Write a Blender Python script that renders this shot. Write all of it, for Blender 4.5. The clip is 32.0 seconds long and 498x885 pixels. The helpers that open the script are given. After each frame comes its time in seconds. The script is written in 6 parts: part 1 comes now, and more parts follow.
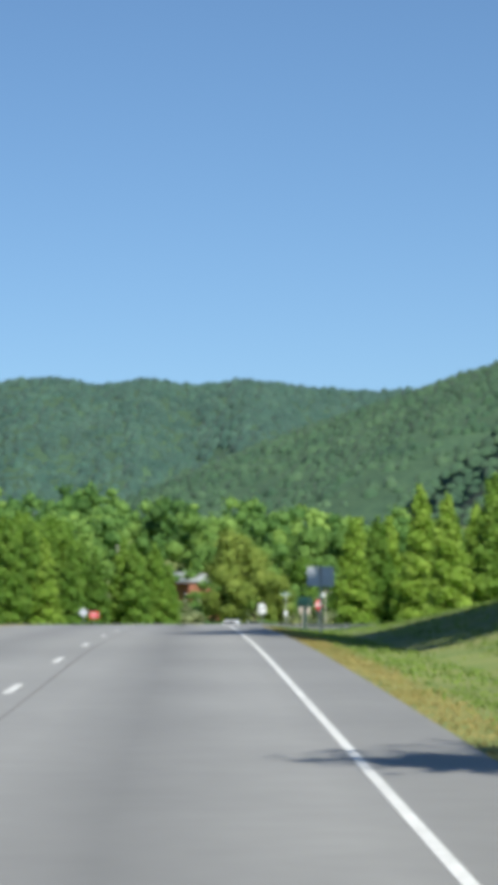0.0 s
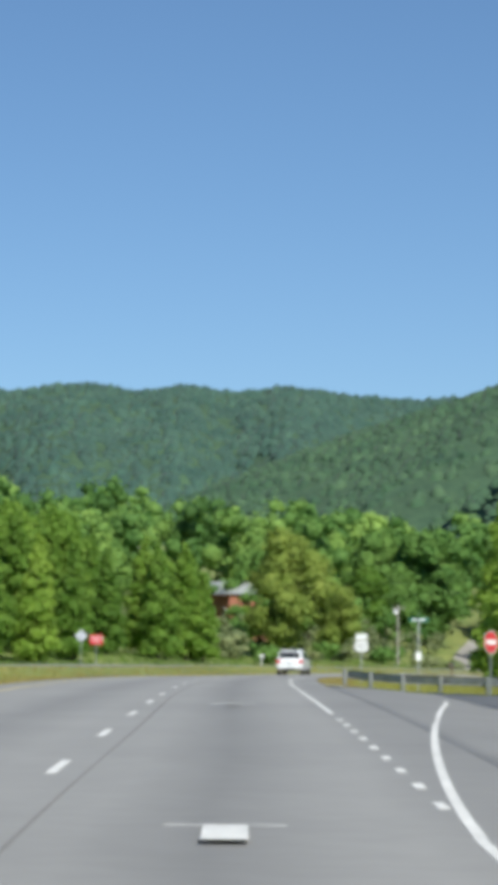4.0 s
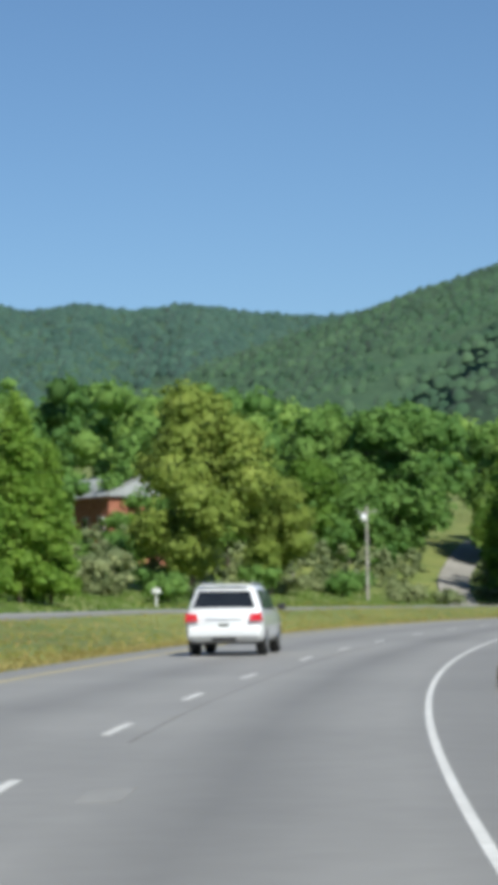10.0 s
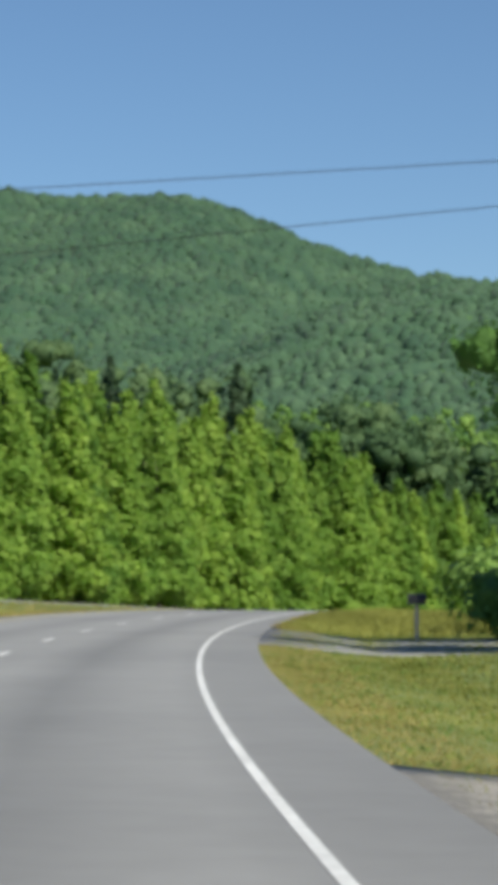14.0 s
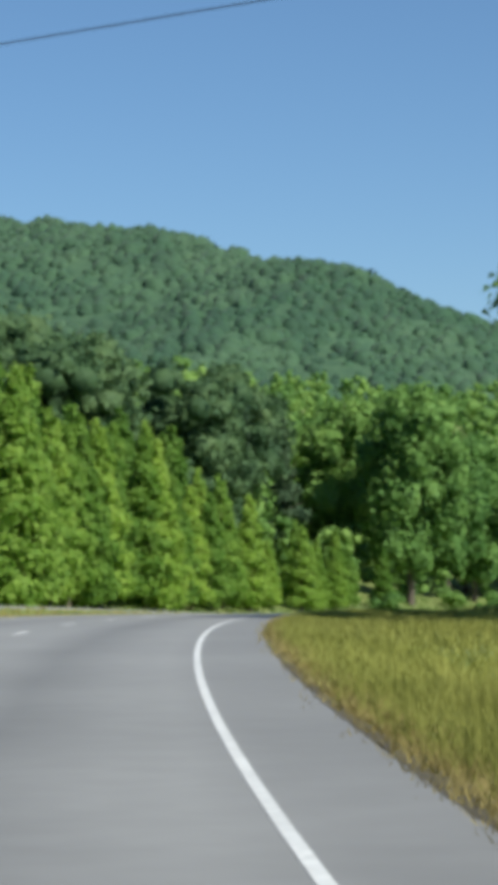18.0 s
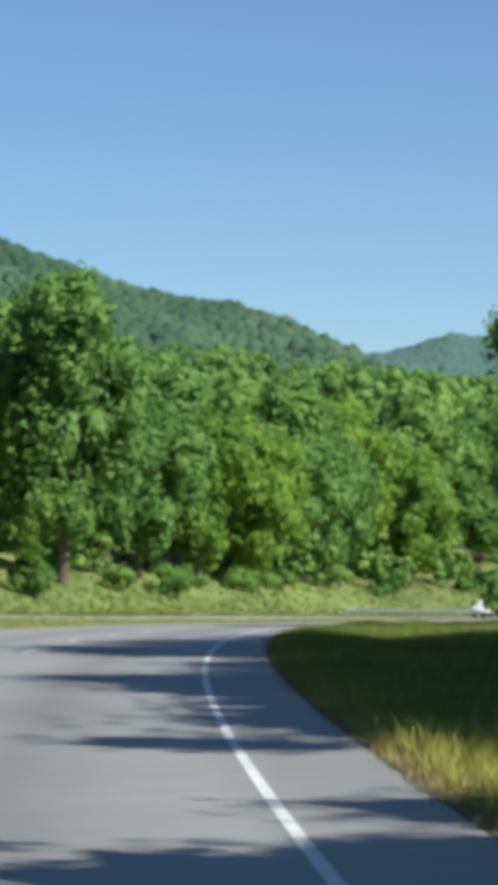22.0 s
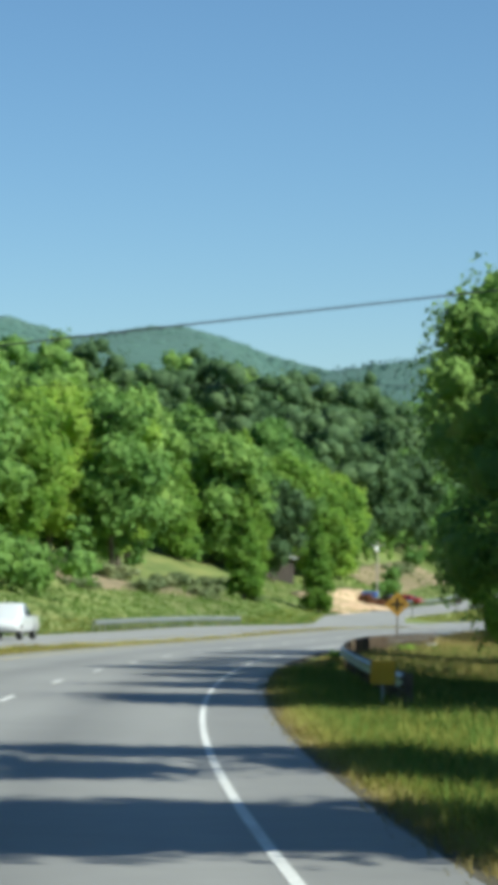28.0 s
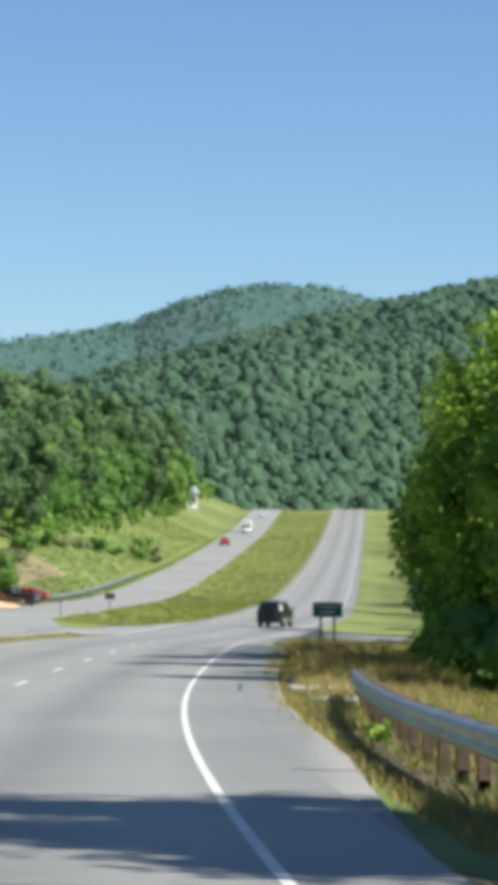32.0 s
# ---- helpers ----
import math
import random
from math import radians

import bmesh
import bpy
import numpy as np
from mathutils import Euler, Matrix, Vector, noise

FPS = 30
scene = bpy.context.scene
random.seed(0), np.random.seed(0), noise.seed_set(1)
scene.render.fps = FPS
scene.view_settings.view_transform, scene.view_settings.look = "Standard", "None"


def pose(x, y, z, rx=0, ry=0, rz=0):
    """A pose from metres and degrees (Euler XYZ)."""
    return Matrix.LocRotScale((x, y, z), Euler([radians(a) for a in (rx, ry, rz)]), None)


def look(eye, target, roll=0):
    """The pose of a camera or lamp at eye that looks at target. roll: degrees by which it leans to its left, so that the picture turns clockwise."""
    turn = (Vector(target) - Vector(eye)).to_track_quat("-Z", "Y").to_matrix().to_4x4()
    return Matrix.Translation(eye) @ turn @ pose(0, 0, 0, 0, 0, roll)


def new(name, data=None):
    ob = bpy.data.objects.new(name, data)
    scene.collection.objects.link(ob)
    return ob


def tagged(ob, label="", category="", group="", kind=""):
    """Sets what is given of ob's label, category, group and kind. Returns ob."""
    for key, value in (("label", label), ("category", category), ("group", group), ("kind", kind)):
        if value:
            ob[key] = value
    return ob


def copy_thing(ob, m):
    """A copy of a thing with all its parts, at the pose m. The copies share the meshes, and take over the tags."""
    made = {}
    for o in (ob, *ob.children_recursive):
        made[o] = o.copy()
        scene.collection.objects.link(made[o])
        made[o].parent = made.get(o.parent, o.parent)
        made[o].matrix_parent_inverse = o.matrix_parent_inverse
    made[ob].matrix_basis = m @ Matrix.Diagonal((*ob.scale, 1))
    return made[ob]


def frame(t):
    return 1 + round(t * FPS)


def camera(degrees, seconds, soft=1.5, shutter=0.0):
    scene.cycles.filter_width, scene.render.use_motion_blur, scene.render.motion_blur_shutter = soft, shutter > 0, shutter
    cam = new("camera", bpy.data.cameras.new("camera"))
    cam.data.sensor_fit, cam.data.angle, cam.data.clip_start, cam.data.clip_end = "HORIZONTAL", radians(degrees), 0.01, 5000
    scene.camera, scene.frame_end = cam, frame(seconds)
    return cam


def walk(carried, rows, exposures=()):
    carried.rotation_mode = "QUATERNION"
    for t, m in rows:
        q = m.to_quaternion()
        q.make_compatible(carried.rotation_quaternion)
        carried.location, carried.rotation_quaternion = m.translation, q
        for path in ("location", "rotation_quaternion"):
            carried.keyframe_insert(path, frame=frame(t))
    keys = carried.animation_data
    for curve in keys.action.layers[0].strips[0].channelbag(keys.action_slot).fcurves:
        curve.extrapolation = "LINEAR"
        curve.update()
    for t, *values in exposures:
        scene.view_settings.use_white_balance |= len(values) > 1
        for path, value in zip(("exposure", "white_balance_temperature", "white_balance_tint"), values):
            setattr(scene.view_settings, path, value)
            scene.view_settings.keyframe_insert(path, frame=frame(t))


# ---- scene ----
cam = camera(9.504, 32.0, soft=9.0, shutter=0.0)
PATH = [
    (0.0, look((-1.41, 0.00, 1.55), (0.85, 99.68, 9.27), -0.20)),
    (0.5, look((-1.38, 11.89, 1.96), (0.13, 111.59, 9.62), -0.17)),
    (1.0, look((-1.35, 23.83, 2.39), (-0.45, 123.51, 10.32), 0.17)),
    (1.5, look((-1.40, 35.80, 2.81), (-0.22, 135.46, 10.96), -0.34)),
    (2.0, look((-1.43, 47.82, 3.22), (-0.38, 147.54, 10.60), 0.10)),
    (2.5, look((-1.42, 59.87, 3.60), (-0.92, 159.48, 12.44), 0.14)),
    (3.0, look((-1.39, 71.97, 3.94), (-0.39, 171.71, 11.05), -0.22)),
    (3.3, look((-1.49, 79.24, 4.14), (-0.15, 178.85, 12.94), 0.25)),
    (3.5, look((-1.52, 84.10, 4.27), (-0.60, 183.75, 12.60), 0.50)),
    (4.0, look((-1.48, 96.28, 4.57), (-0.53, 195.94, 12.68), 0.36)),
    (4.5, look((-1.41, 108.43, 4.84), (-0.36, 208.14, 12.48), 0.06)),
    (5.0, look((-1.29, 120.50, 5.09), (-0.11, 220.24, 12.25), -0.24)),
    (5.5, look((-1.14, 132.49, 5.32), (0.12, 232.24, 12.25), -0.38)),
    (6.0, look((-0.98, 144.38, 5.51), (-0.26, 244.12, 12.78), 0.86)),
    (6.5, look((-0.88, 156.19, 5.69), (0.49, 255.92, 13.02), -0.08)),
    (7.0, look((-0.79, 167.92, 5.85), (0.07, 267.65, 13.21), 0.23)),
    (7.5, look((-0.65, 179.56, 5.99), (0.09, 279.31, 13.09), 0.71)),
    (8.0, look((-0.51, 191.12, 6.12), (1.08, 290.90, 12.70), 0.31)),
    (8.5, look((-0.24, 202.71, 6.23), (1.48, 302.54, 11.85), 0.02)),
    (9.0, look((0.09, 214.44, 6.33), (2.70, 314.24, 12.07), 0.31)),
    (9.5, look((0.50, 226.30, 6.43), (3.64, 326.08, 12.34), 0.35)),
    (10.0, look((1.05, 238.30, 6.51), (5.36, 338.05, 12.16), -0.71)),
    (10.5, look((1.64, 250.44, 6.59), (7.42, 350.12, 12.18), 0.40)),
    (11.0, look((2.42, 262.71, 6.66), (10.34, 362.24, 12.14), 0.86)),
    (11.5, look((3.50, 275.10, 6.72), (12.93, 374.50, 12.24), -0.14)),
    (12.0, look((4.84, 287.60, 6.79), (15.54, 386.85, 12.61), 0.19)),
    (12.3, look((5.72, 295.11, 6.83), (19.34, 394.03, 12.33), -0.06)),
    (12.5, look((6.36, 300.09, 6.86), (31.26, 396.84, 11.28), -0.18)),
    (12.6, look((6.69, 302.58, 6.88), (31.26, 399.41, 11.32), 0.05)),
    (13.0, look((8.11, 312.45, 6.95), (32.91, 409.23, 11.27), -0.39)),
    (13.5, look((10.06, 324.67, 7.05), (35.11, 421.38, 11.32), 0.11)),
    (14.0, look((12.22, 336.74, 7.15), (39.15, 432.92, 12.02), 0.14)),
    (14.5, look((14.69, 348.63, 7.25), (43.13, 444.40, 11.69), -0.55)),
    (15.0, look((17.33, 360.38, 7.33), (47.38, 455.60, 12.74), 0.10)),
    (15.5, look((20.07, 371.98, 7.39), (52.11, 466.64, 11.03), -0.02)),
    (16.0, look((22.97, 383.44, 7.45), (56.48, 477.58, 11.10), -0.04)),
    (16.5, look((26.05, 394.80, 7.50), (61.02, 488.41, 11.17), -0.09)),
    (17.0, look((29.32, 406.13, 7.55), (65.81, 499.16, 11.23), -0.14)),
    (17.5, look((32.80, 417.42, 7.58), (70.91, 509.80, 11.27), -0.16)),
    (17.6, look((33.52, 419.68, 7.59), (71.83, 511.97, 11.41), 0.29)),
    (18.0, look((36.55, 428.66, 7.63), (76.11, 520.43, 11.18), -0.47)),
    (18.5, look((40.44, 439.86, 7.67), (81.95, 530.79, 10.81), -0.05)),
    (19.0, look((44.56, 451.01, 7.70), (86.92, 541.53, 11.17), 0.41)),
    (19.5, look((48.85, 462.12, 7.71), (93.31, 551.65, 10.52), 0.78)),
    (20.0, look((53.32, 473.18, 7.66), (99.24, 561.95, 11.00), 0.34)),
    (20.5, look((58.11, 484.17, 7.57), (105.92, 571.96, 10.38), -0.10)),
    (21.0, look((63.12, 495.18, 7.42), (112.25, 582.24, 10.06), -0.08)),
    (21.5, look((68.30, 506.24, 7.25), (119.16, 592.31, 9.49), -0.65)),
    (22.0, look((73.75, 517.28, 7.04), (125.92, 602.56, 9.31), -0.03)),
    (22.5, look((79.49, 528.29, 6.82), (133.12, 612.66, 9.33), 0.18)),
    (23.0, look((85.47, 539.30, 6.58), (140.51, 622.78, 8.11), -0.53)),
    (23.5, look((91.67, 550.30, 6.31), (148.36, 632.67, 7.84), 0.35)),
    (24.0, look((98.11, 561.29, 6.02), (156.10, 642.75, 7.24), 0.21)),
    (24.5, look((104.76, 572.20, 5.70), (164.07, 652.71, 6.61), -0.23)),
    (25.0, look((111.60, 582.98, 5.35), (172.58, 662.22, 6.56), 0.40)),
    (25.5, look((118.62, 593.61, 4.98), (181.58, 671.28, 6.80), -0.11)),
    (26.0, look((125.82, 604.09, 4.57), (190.03, 680.74, 6.47), -0.01)),
    (26.5, look((133.19, 614.44, 4.15), (198.48, 690.16, 6.20), 0.20)),
    (27.0, look((140.73, 624.64, 3.72), (207.10, 699.41, 5.94), 0.41)),
    (27.5, look((148.43, 634.69, 3.29), (216.01, 708.36, 5.58), 0.51)),
    (28.0, look((156.29, 644.59, 2.85), (225.26, 716.96, 5.08), 0.33)),
    (28.5, look((164.33, 654.34, 2.39), (234.80, 725.26, 4.28), -0.40)),
    (29.0, look((172.55, 663.95, 1.94), (243.85, 734.04, 3.94), 0.31)),
    (29.5, look((180.94, 673.41, 1.49), (254.02, 741.65, 3.32), -0.66)),
    (30.0, look((189.51, 682.73, 1.06), (263.80, 749.63, 3.16), -0.63)),
    (30.5, look((198.27, 691.87, 0.64), (273.62, 757.57, 2.96), 0.02)),
    (31.0, look((207.19, 700.87, 0.22), (283.91, 764.99, 2.14), -0.01)),
    (31.5, look((216.23, 709.77, -0.20), (293.75, 772.89, 1.93), -0.05)),
    (32.0, look((225.42, 718.51, -0.63), (304.15, 780.12, 1.70), 0.81)),
]
EXPOSURES = [(0.0, 0.36, 6250, 5), (3.0, 0.32, 6250, 5), (6.0, 0.16, 6200, 5), (12.0, 0.18, 6250, 5), (13.2, 0.22, 6550, 7), (15.0, 0.22, 6150, 4), (20.0, 0.24, 6050, 4), (21.0, 0.18, 6000, 2), (22.0, 0.42, 6150, 5), (23.0, 0.42, 6100, 3), (24.0, 0.52, 6200, -1), (25.0, 0.64, 6400, 1), (28.0, 0.46, 6100, -3), (29.0, 0.54, 6350, 4), (32.0, 0.66, 6300, 6)]
walk(cam, PATH, EXPOSURES)

# ---- the road's bends (1/km) and levels (m) along its edge line ----
BEND_STEP = 40.0
BENDS = [0.0564, 0.0698, 0.0825, -0.0167, 0.0829, -0.0748, 0.5279, 1.1394, 1.4834, 1.6149, 1.2938, 1.3203, 1.7204, 1.3443, 1.6744, 1.2284, 1.4257, 1.3533, 1.4355, 1.4555, 1.2972, 1.4081, 1.1246, 0.2345, 0.7328, 0.5949, -0.0312, -0.7883, 0.0000]
RISE_STEP = 60.0
RISES = [-2.047, -0.007, 2.046, 3.528, 4.442, 4.969, 5.304, 5.764, 6.026, 6.105, 5.274, 3.905, 1.987, -0.143, -2.153, -4.212, -5.930, -7.944, -9.139, -10.167, -11.196, -11.311, -10.898, -10.485, -9.475, -8.190, -6.905, -5.317, -3.024, -0.731, 1.561, 2.820, 3.634, 3.492, 3.350]

# ---- the plan in numbers: distances along the edge line, and to the left of it ----
OPP_EDGE = [20.0, 20.0, 23.5, 20.5, 14.0, 10.6, 12.5, 21.0, 22.0, 24.0, 25.0]
LEFT_RISE = [0.10, 0.10, 0.12, 0.12, 0.16, 0.22, 0.26, 0.26, 0.24, 0.24, 0.38, 0.44, 0.42, 0.3]
RIGHT_BANK = [0.0, 0.10, 0.28, 0.30, 0.22, 0.0, -0.02, 0.0, 0.02, 0.02, 0.06, 0.08, 0.05, -0.05, -0.06, 0.0, 0.03]
SIDE_ROAD = (158.0, 195.0)
TURN_LANE = (117.0, 180.0, 211.0)
DRIVE1, DRIVE2 = (345.5, 354.0), (403.0, 412.0)
CROSS = (955.0, 1000.0, 14.5)
DASH_AT = [(39.2, 0), (104.9, 5), (117.5, 6), (173.5, 11), (187.5, 12), (249.2, 17), (262.1, 18), (295.9, 21), (310.1, 22), (331.6, 24), (344.0, 25), (478.0, 36), (491.0, 37), (735.0, 57), (748.0, 58)]
PATCH_AT = 260.8
ARROWS = (119.0, 160.3)
SIGN1, STOP, STREET, SHIELD = (97.0, -2.8, 8.0), (196.0, -6.6), (204.0, -4.6), (225.0, -3.0)
REDSIGN, DIAMOND, DIAMOND_H, AMBER, GREEN = (325.0, 22.8), (811.0, -3.5), 2.2, (734.0, -3.2), (905.0, -3.7)
MAIL_GREEN, MAIL_STONE, MAIL_WHITE = (114.0, -2.9), (166.0, -4.7), (430.0, 35.5)
MAIL_BLACK, MAIL_BLACK2 = (344.6, -2.55), (416.5, -5.1)
MEDIAN_POSTS = [(1006.0, 19.5, 1.6)]
MEDIAN_BOARD = (1050.0, 20.5)
SANDHEAP, TARP = (1050.0, 34.0), (1080.0, 36.0)
SLABS = [(845.0, -2.75, 5.0), (838.0, -3.0, -8.0), (852.0, -2.9, 20.0)]
RAILS = [
    ([(207, -2.1), (204.5, -3.4), (202, -5.5), (199, -10), (197, -18), (196, -45)], "dull grey steel guardrail on posts by side road"),
    ([(736, -3.7), (750, -3.4), (770, -2.85), (790, -2.6), (805, -2.45), (818, -2.6), (840, -3.3)], "shiny steel guardrail on wooden posts along verge"),
    ([(846, 21.2), (830, 21.8), (798, 22.9)], "pale steel guardrail beyond the opposite carriageway"),
    ([(932, 22.6), (900, 21.2), (868, 20.6)], "pale steel guardrail beyond the opposite carriageway"),
    ([(1250, 33.6), (1180, 32.9), (1112, 32.2), (1096, 33.4)], "pale steel guardrail beyond the opposite carriageway"),
]
POLES = [
    (524.0, 61.2, 7.0, "grey utility pole with a white globe lamp", True, False),
    (491.0, 39.9, 8.2, "grey utility pole with a white globe lamp", True, True),
    (434.0, 52.0, 12.0, "tall bare wooden pole above young trees", False, False),
    (1015.0, 54.0, 10.5, "thin wooden pole at the wood's edge", False, False),
    (1080.0, 35.0, 8.0, "wooden utility pole with lamp by lane", True, True),
    (430.0, -16.0, 11.0, "wooden utility pole among roadside trees", False, True),
]
CABLES = [
    (376.0, -32, 9.26, 425.0, 42, 7.52, 0.010), (384.7, -32, 9.82, 411.0, 42, 8.87, 0.010),
    (471.9, -32, 13.9, 518.2, 42, 11.37, 0.016), (738.8, -32, 11.08, 731.6, 31, 2.95, 0.016),
    (793.0, -32, 9.05, 791.5, 42, 8.75, 0.006), (793.5, -32, 10.25, 792.0, 42, 9.95, 0.006),
]

# ---- daylight ----
SUN_AZ, SUN_EL = 157.0, 43.0
world = bpy.data.worlds.new("sky")
scene.world = world
world.use_nodes = True
wn = world.node_tree.nodes
sky = wn.new("ShaderNodeTexSky")
sky.sky_type, sky.sun_disc = "NISHITA", False
sky.sun_elevation, sky.sun_rotation = radians(SUN_EL), radians(SUN_AZ)
sky.altitude, sky.air_density, sky.dust_density, sky.ozone_density = 1500, 1.0, 0.3, 5.6
world.node_tree.links.new(sky.outputs[0], wn["Background"].inputs[0])
wn["Background"].inputs[1].default_value = 0.080
sun_data = bpy.data.lights.new("sun", "SUN")
sun_data.energy, sun_data.angle, sun_data.color = 5.0, radians(0.53), (1.0, 0.94, 0.85)
sun = new("sun", sun_data)
sun_way = Vector((math.sin(radians(SUN_AZ)) * math.cos(radians(SUN_EL)), math.cos(radians(SUN_AZ)) * math.cos(radians(SUN_EL)), math.sin(radians(SUN_EL))))
sun.matrix_world = look(sun_way * 300, (0, 0, 0))

# ---- materials ----
def material(name, c1, c2, scale=1.0, rough=0.8, metal=0.0, bump=0.0, bump_scale=20.0, vary=0.0, stain=0.0, leaf=0.0, coat=0.0, glass=0.0):
    """Two colours mixed by noise at two scales, with relief; vary: change from thing to thing; leaf: light let through."""
    m = bpy.data.materials.new(name)
    m.use_nodes = True
    nt = m.node_tree
    N, L = nt.nodes, nt.links
    p = N["Principled BSDF"]
    geo = N.new("ShaderNodeNewGeometry")
    n1 = N.new("ShaderNodeTexNoise")
    n1.inputs["Scale"].default_value, n1.inputs["Detail"].default_value = scale, 6
    L.new(geo.outputs["Position"], n1.inputs["Vector"])
    ramp = N.new("ShaderNodeValToRGB")
    ramp.color_ramp.elements[0].position, ramp.color_ramp.elements[1].position = 0.34, 0.66
    ramp.color_ramp.elements[0].color, ramp.color_ramp.elements[1].color = (*c1, 1), (*c2, 1)
    L.new(n1.outputs["Fac"], ramp.inputs[0])
    out = ramp.outputs[0]
    if stain:
        n2 = N.new("ShaderNodeTexNoise")
        n2.inputs["Scale"].default_value, n2.inputs["Detail"].default_value = scale * 0.07, 3
        L.new(geo.outputs["Position"], n2.inputs["Vector"])
        mr = N.new("ShaderNodeMapRange")
        mr.inputs["From Min"].default_value, mr.inputs["From Max"].default_value = 0.3, 0.7
        mr.inputs["To Min"].default_value, mr.inputs["To Max"].default_value = 1 - stain, 1 + stain
        L.new(n2.outputs["Fac"], mr.inputs["Value"])
        mul = N.new("ShaderNodeMix")
        mul.data_type, mul.blend_type = "RGBA", "MULTIPLY"
        mul.inputs["Factor"].default_value = 1.0
        L.new(out, mul.inputs["A"]), L.new(mr.outputs[0], mul.inputs["B"])
        out = mul.outputs["Result"]
    if vary:
        info = N.new("ShaderNodeObjectInfo")
        hsv = N.new("ShaderNodeHueSaturation")
        a = N.new("ShaderNodeMapRange")
        a.clamp = False
        a.inputs["To Min"].default_value, a.inputs["To Max"].default_value = 1 - vary, 1 + vary
        b = N.new("ShaderNodeMapRange")
        b.inputs["To Min"].default_value, b.inputs["To Max"].default_value = 0.5 + 0.06 * vary, 0.5 - 0.06 * vary
        rand = info.outputs["Random"]
        if leaf:
            add = N.new("ShaderNodeMath")
            add.operation = "MULTIPLY_ADD"
            L.new(geo.outputs["Random Per Island"], add.inputs[0])
            add.inputs[1].default_value = 0.30
            half = N.new("ShaderNodeMath")
            half.operation = "MULTIPLY"
            half.inputs[1].default_value = 0.70
            L.new(rand, half.inputs[0]), L.new(half.outputs[0], add.inputs[2])
            tone = N.new("ShaderNodeAttribute")
            tone.attribute_name = "tone"
            sway = N.new("ShaderNodeMath")
            sway.operation = "MULTIPLY_ADD"
            sway.inputs[1].default_value = 0.42
            L.new(tone.outputs["Fac"], sway.inputs[0]), L.new(add.outputs[0], sway.inputs[2])
            rand = sway.outputs[0]
        L.new(rand, a.inputs["Value"]), L.new(rand, b.inputs["Value"])
        L.new(a.outputs[0], hsv.inputs["Value"]), L.new(b.outputs[0], hsv.inputs["Hue"]), L.new(out, hsv.inputs["Color"])
        out = hsv.outputs[0]
    L.new(out, p.inputs["Base Color"])
    p.inputs["Roughness"].default_value, p.inputs["Metallic"].default_value = rough, metal
    if coat:
        p.inputs["Coat Weight"].default_value, p.inputs["Coat Roughness"].default_value = coat, 0.05
    if glass:
        p.inputs["Specular IOR Level"].default_value = glass
    if bump:
        n3 = N.new("ShaderNodeTexNoise")
        n3.inputs["Scale"].default_value, n3.inputs["Detail"].default_value = bump_scale, 4
        L.new(geo.outputs["Position"], n3.inputs["Vector"])
        bp = N.new("ShaderNodeBump")
        bp.inputs["Strength"].default_value, bp.inputs["Distance"].default_value = bump, 0.02
        L.new(n3.outputs["Fac"], bp.inputs["Height"]), L.new(bp.outputs[0], p.inputs["Normal"])
    if leaf:
        p.inputs["Specular IOR Level"].default_value = 0.25
        tr = N.new("ShaderNodeBsdfTranslucent")
        L.new(out, tr.inputs["Color"])
        mx = N.new("ShaderNodeMixShader")
        mx.inputs[0].default_value = leaf
        L.new(p.outputs[0], mx.inputs[1]), L.new(tr.outputs[0], mx.inputs[2])
        L.new(mx.outputs[0], N["Material Output"].inputs["Surface"])
    return m


# bare soil under the guardrail, and painted shade along the asphalt edge
SOIL_AND_SHADE = material("soil_and_shade", (0.045, 0.038, 0.026), (0.10, 0.085, 0.05), 6.0, 0.95, bump=0.8, bump_scale=20)
ASPHALT = material("asphalt", (0.222, 0.217, 0.206), (0.248, 0.241, 0.229), 3.0, 0.66, bump=0.06, bump_scale=60, stain=0.10)
ASPHALT_OLD = material("asphalt_old", (0.26, 0.256, 0.247), (0.31, 0.305, 0.295), 2.0, 0.9, bump=0.06, bump_scale=50, stain=0.12)
PATCH = material("asphalt_dark", (0.195, 0.19, 0.18), (0.235, 0.228, 0.215), 4.0, 0.8, bump=0.3, bump_scale=60)
PAINT_WHITE = material("road_paint_white", (0.60, 0.59, 0.56), (0.78, 0.77, 0.74), 9.0, 0.6, bump=0.04, bump_scale=60, stain=0.1)
PAINT_YELLOW = material("road_paint_yellow", (0.50, 0.40, 0.14), (0.62, 0.52, 0.26), 9.0, 0.6, bump=0.04, bump_scale=60, stain=0.12)
GROUND = material("meadow_soil", (0.111, 0.169, 0.034), (0.227, 0.236, 0.068), 0.35, 0.95, bump=0.8, bump_scale=6, stain=0.25)
GRAVEL_GREY = material("grey_gravel", (0.24, 0.225, 0.20), (0.38, 0.36, 0.325), 2.0, 0.95, bump=0.9, bump_scale=25, stain=0.2)
GRAVEL = material("gravel", (0.40, 0.355, 0.29), (0.62, 0.56, 0.47), 5.0, 0.95, bump=0.9, bump_scale=25, stain=0.15)
SAND = material("red_sand", (0.50, 0.33, 0.19), (0.66, 0.49, 0.32), 1.5, 0.95, bump=0.8, bump_scale=8, stain=0.15)
SOIL_BANK = material("bank_soil", (0.20, 0.155, 0.085), (0.30, 0.235, 0.13), 0.8, 0.95, bump=0.8, bump_scale=6, stain=0.3)
CONCRETE = material("concrete", (0.34, 0.32, 0.28), (0.48, 0.46, 0.41), 4.0, 0.9, bump=0.4, bump_scale=30, stain=0.15)
GRASS_DRY = material("grass_dry", (0.30, 0.24, 0.075), (0.46, 0.38, 0.15), 0.5, 0.9, vary=0.16, leaf=0.35, stain=0.2)
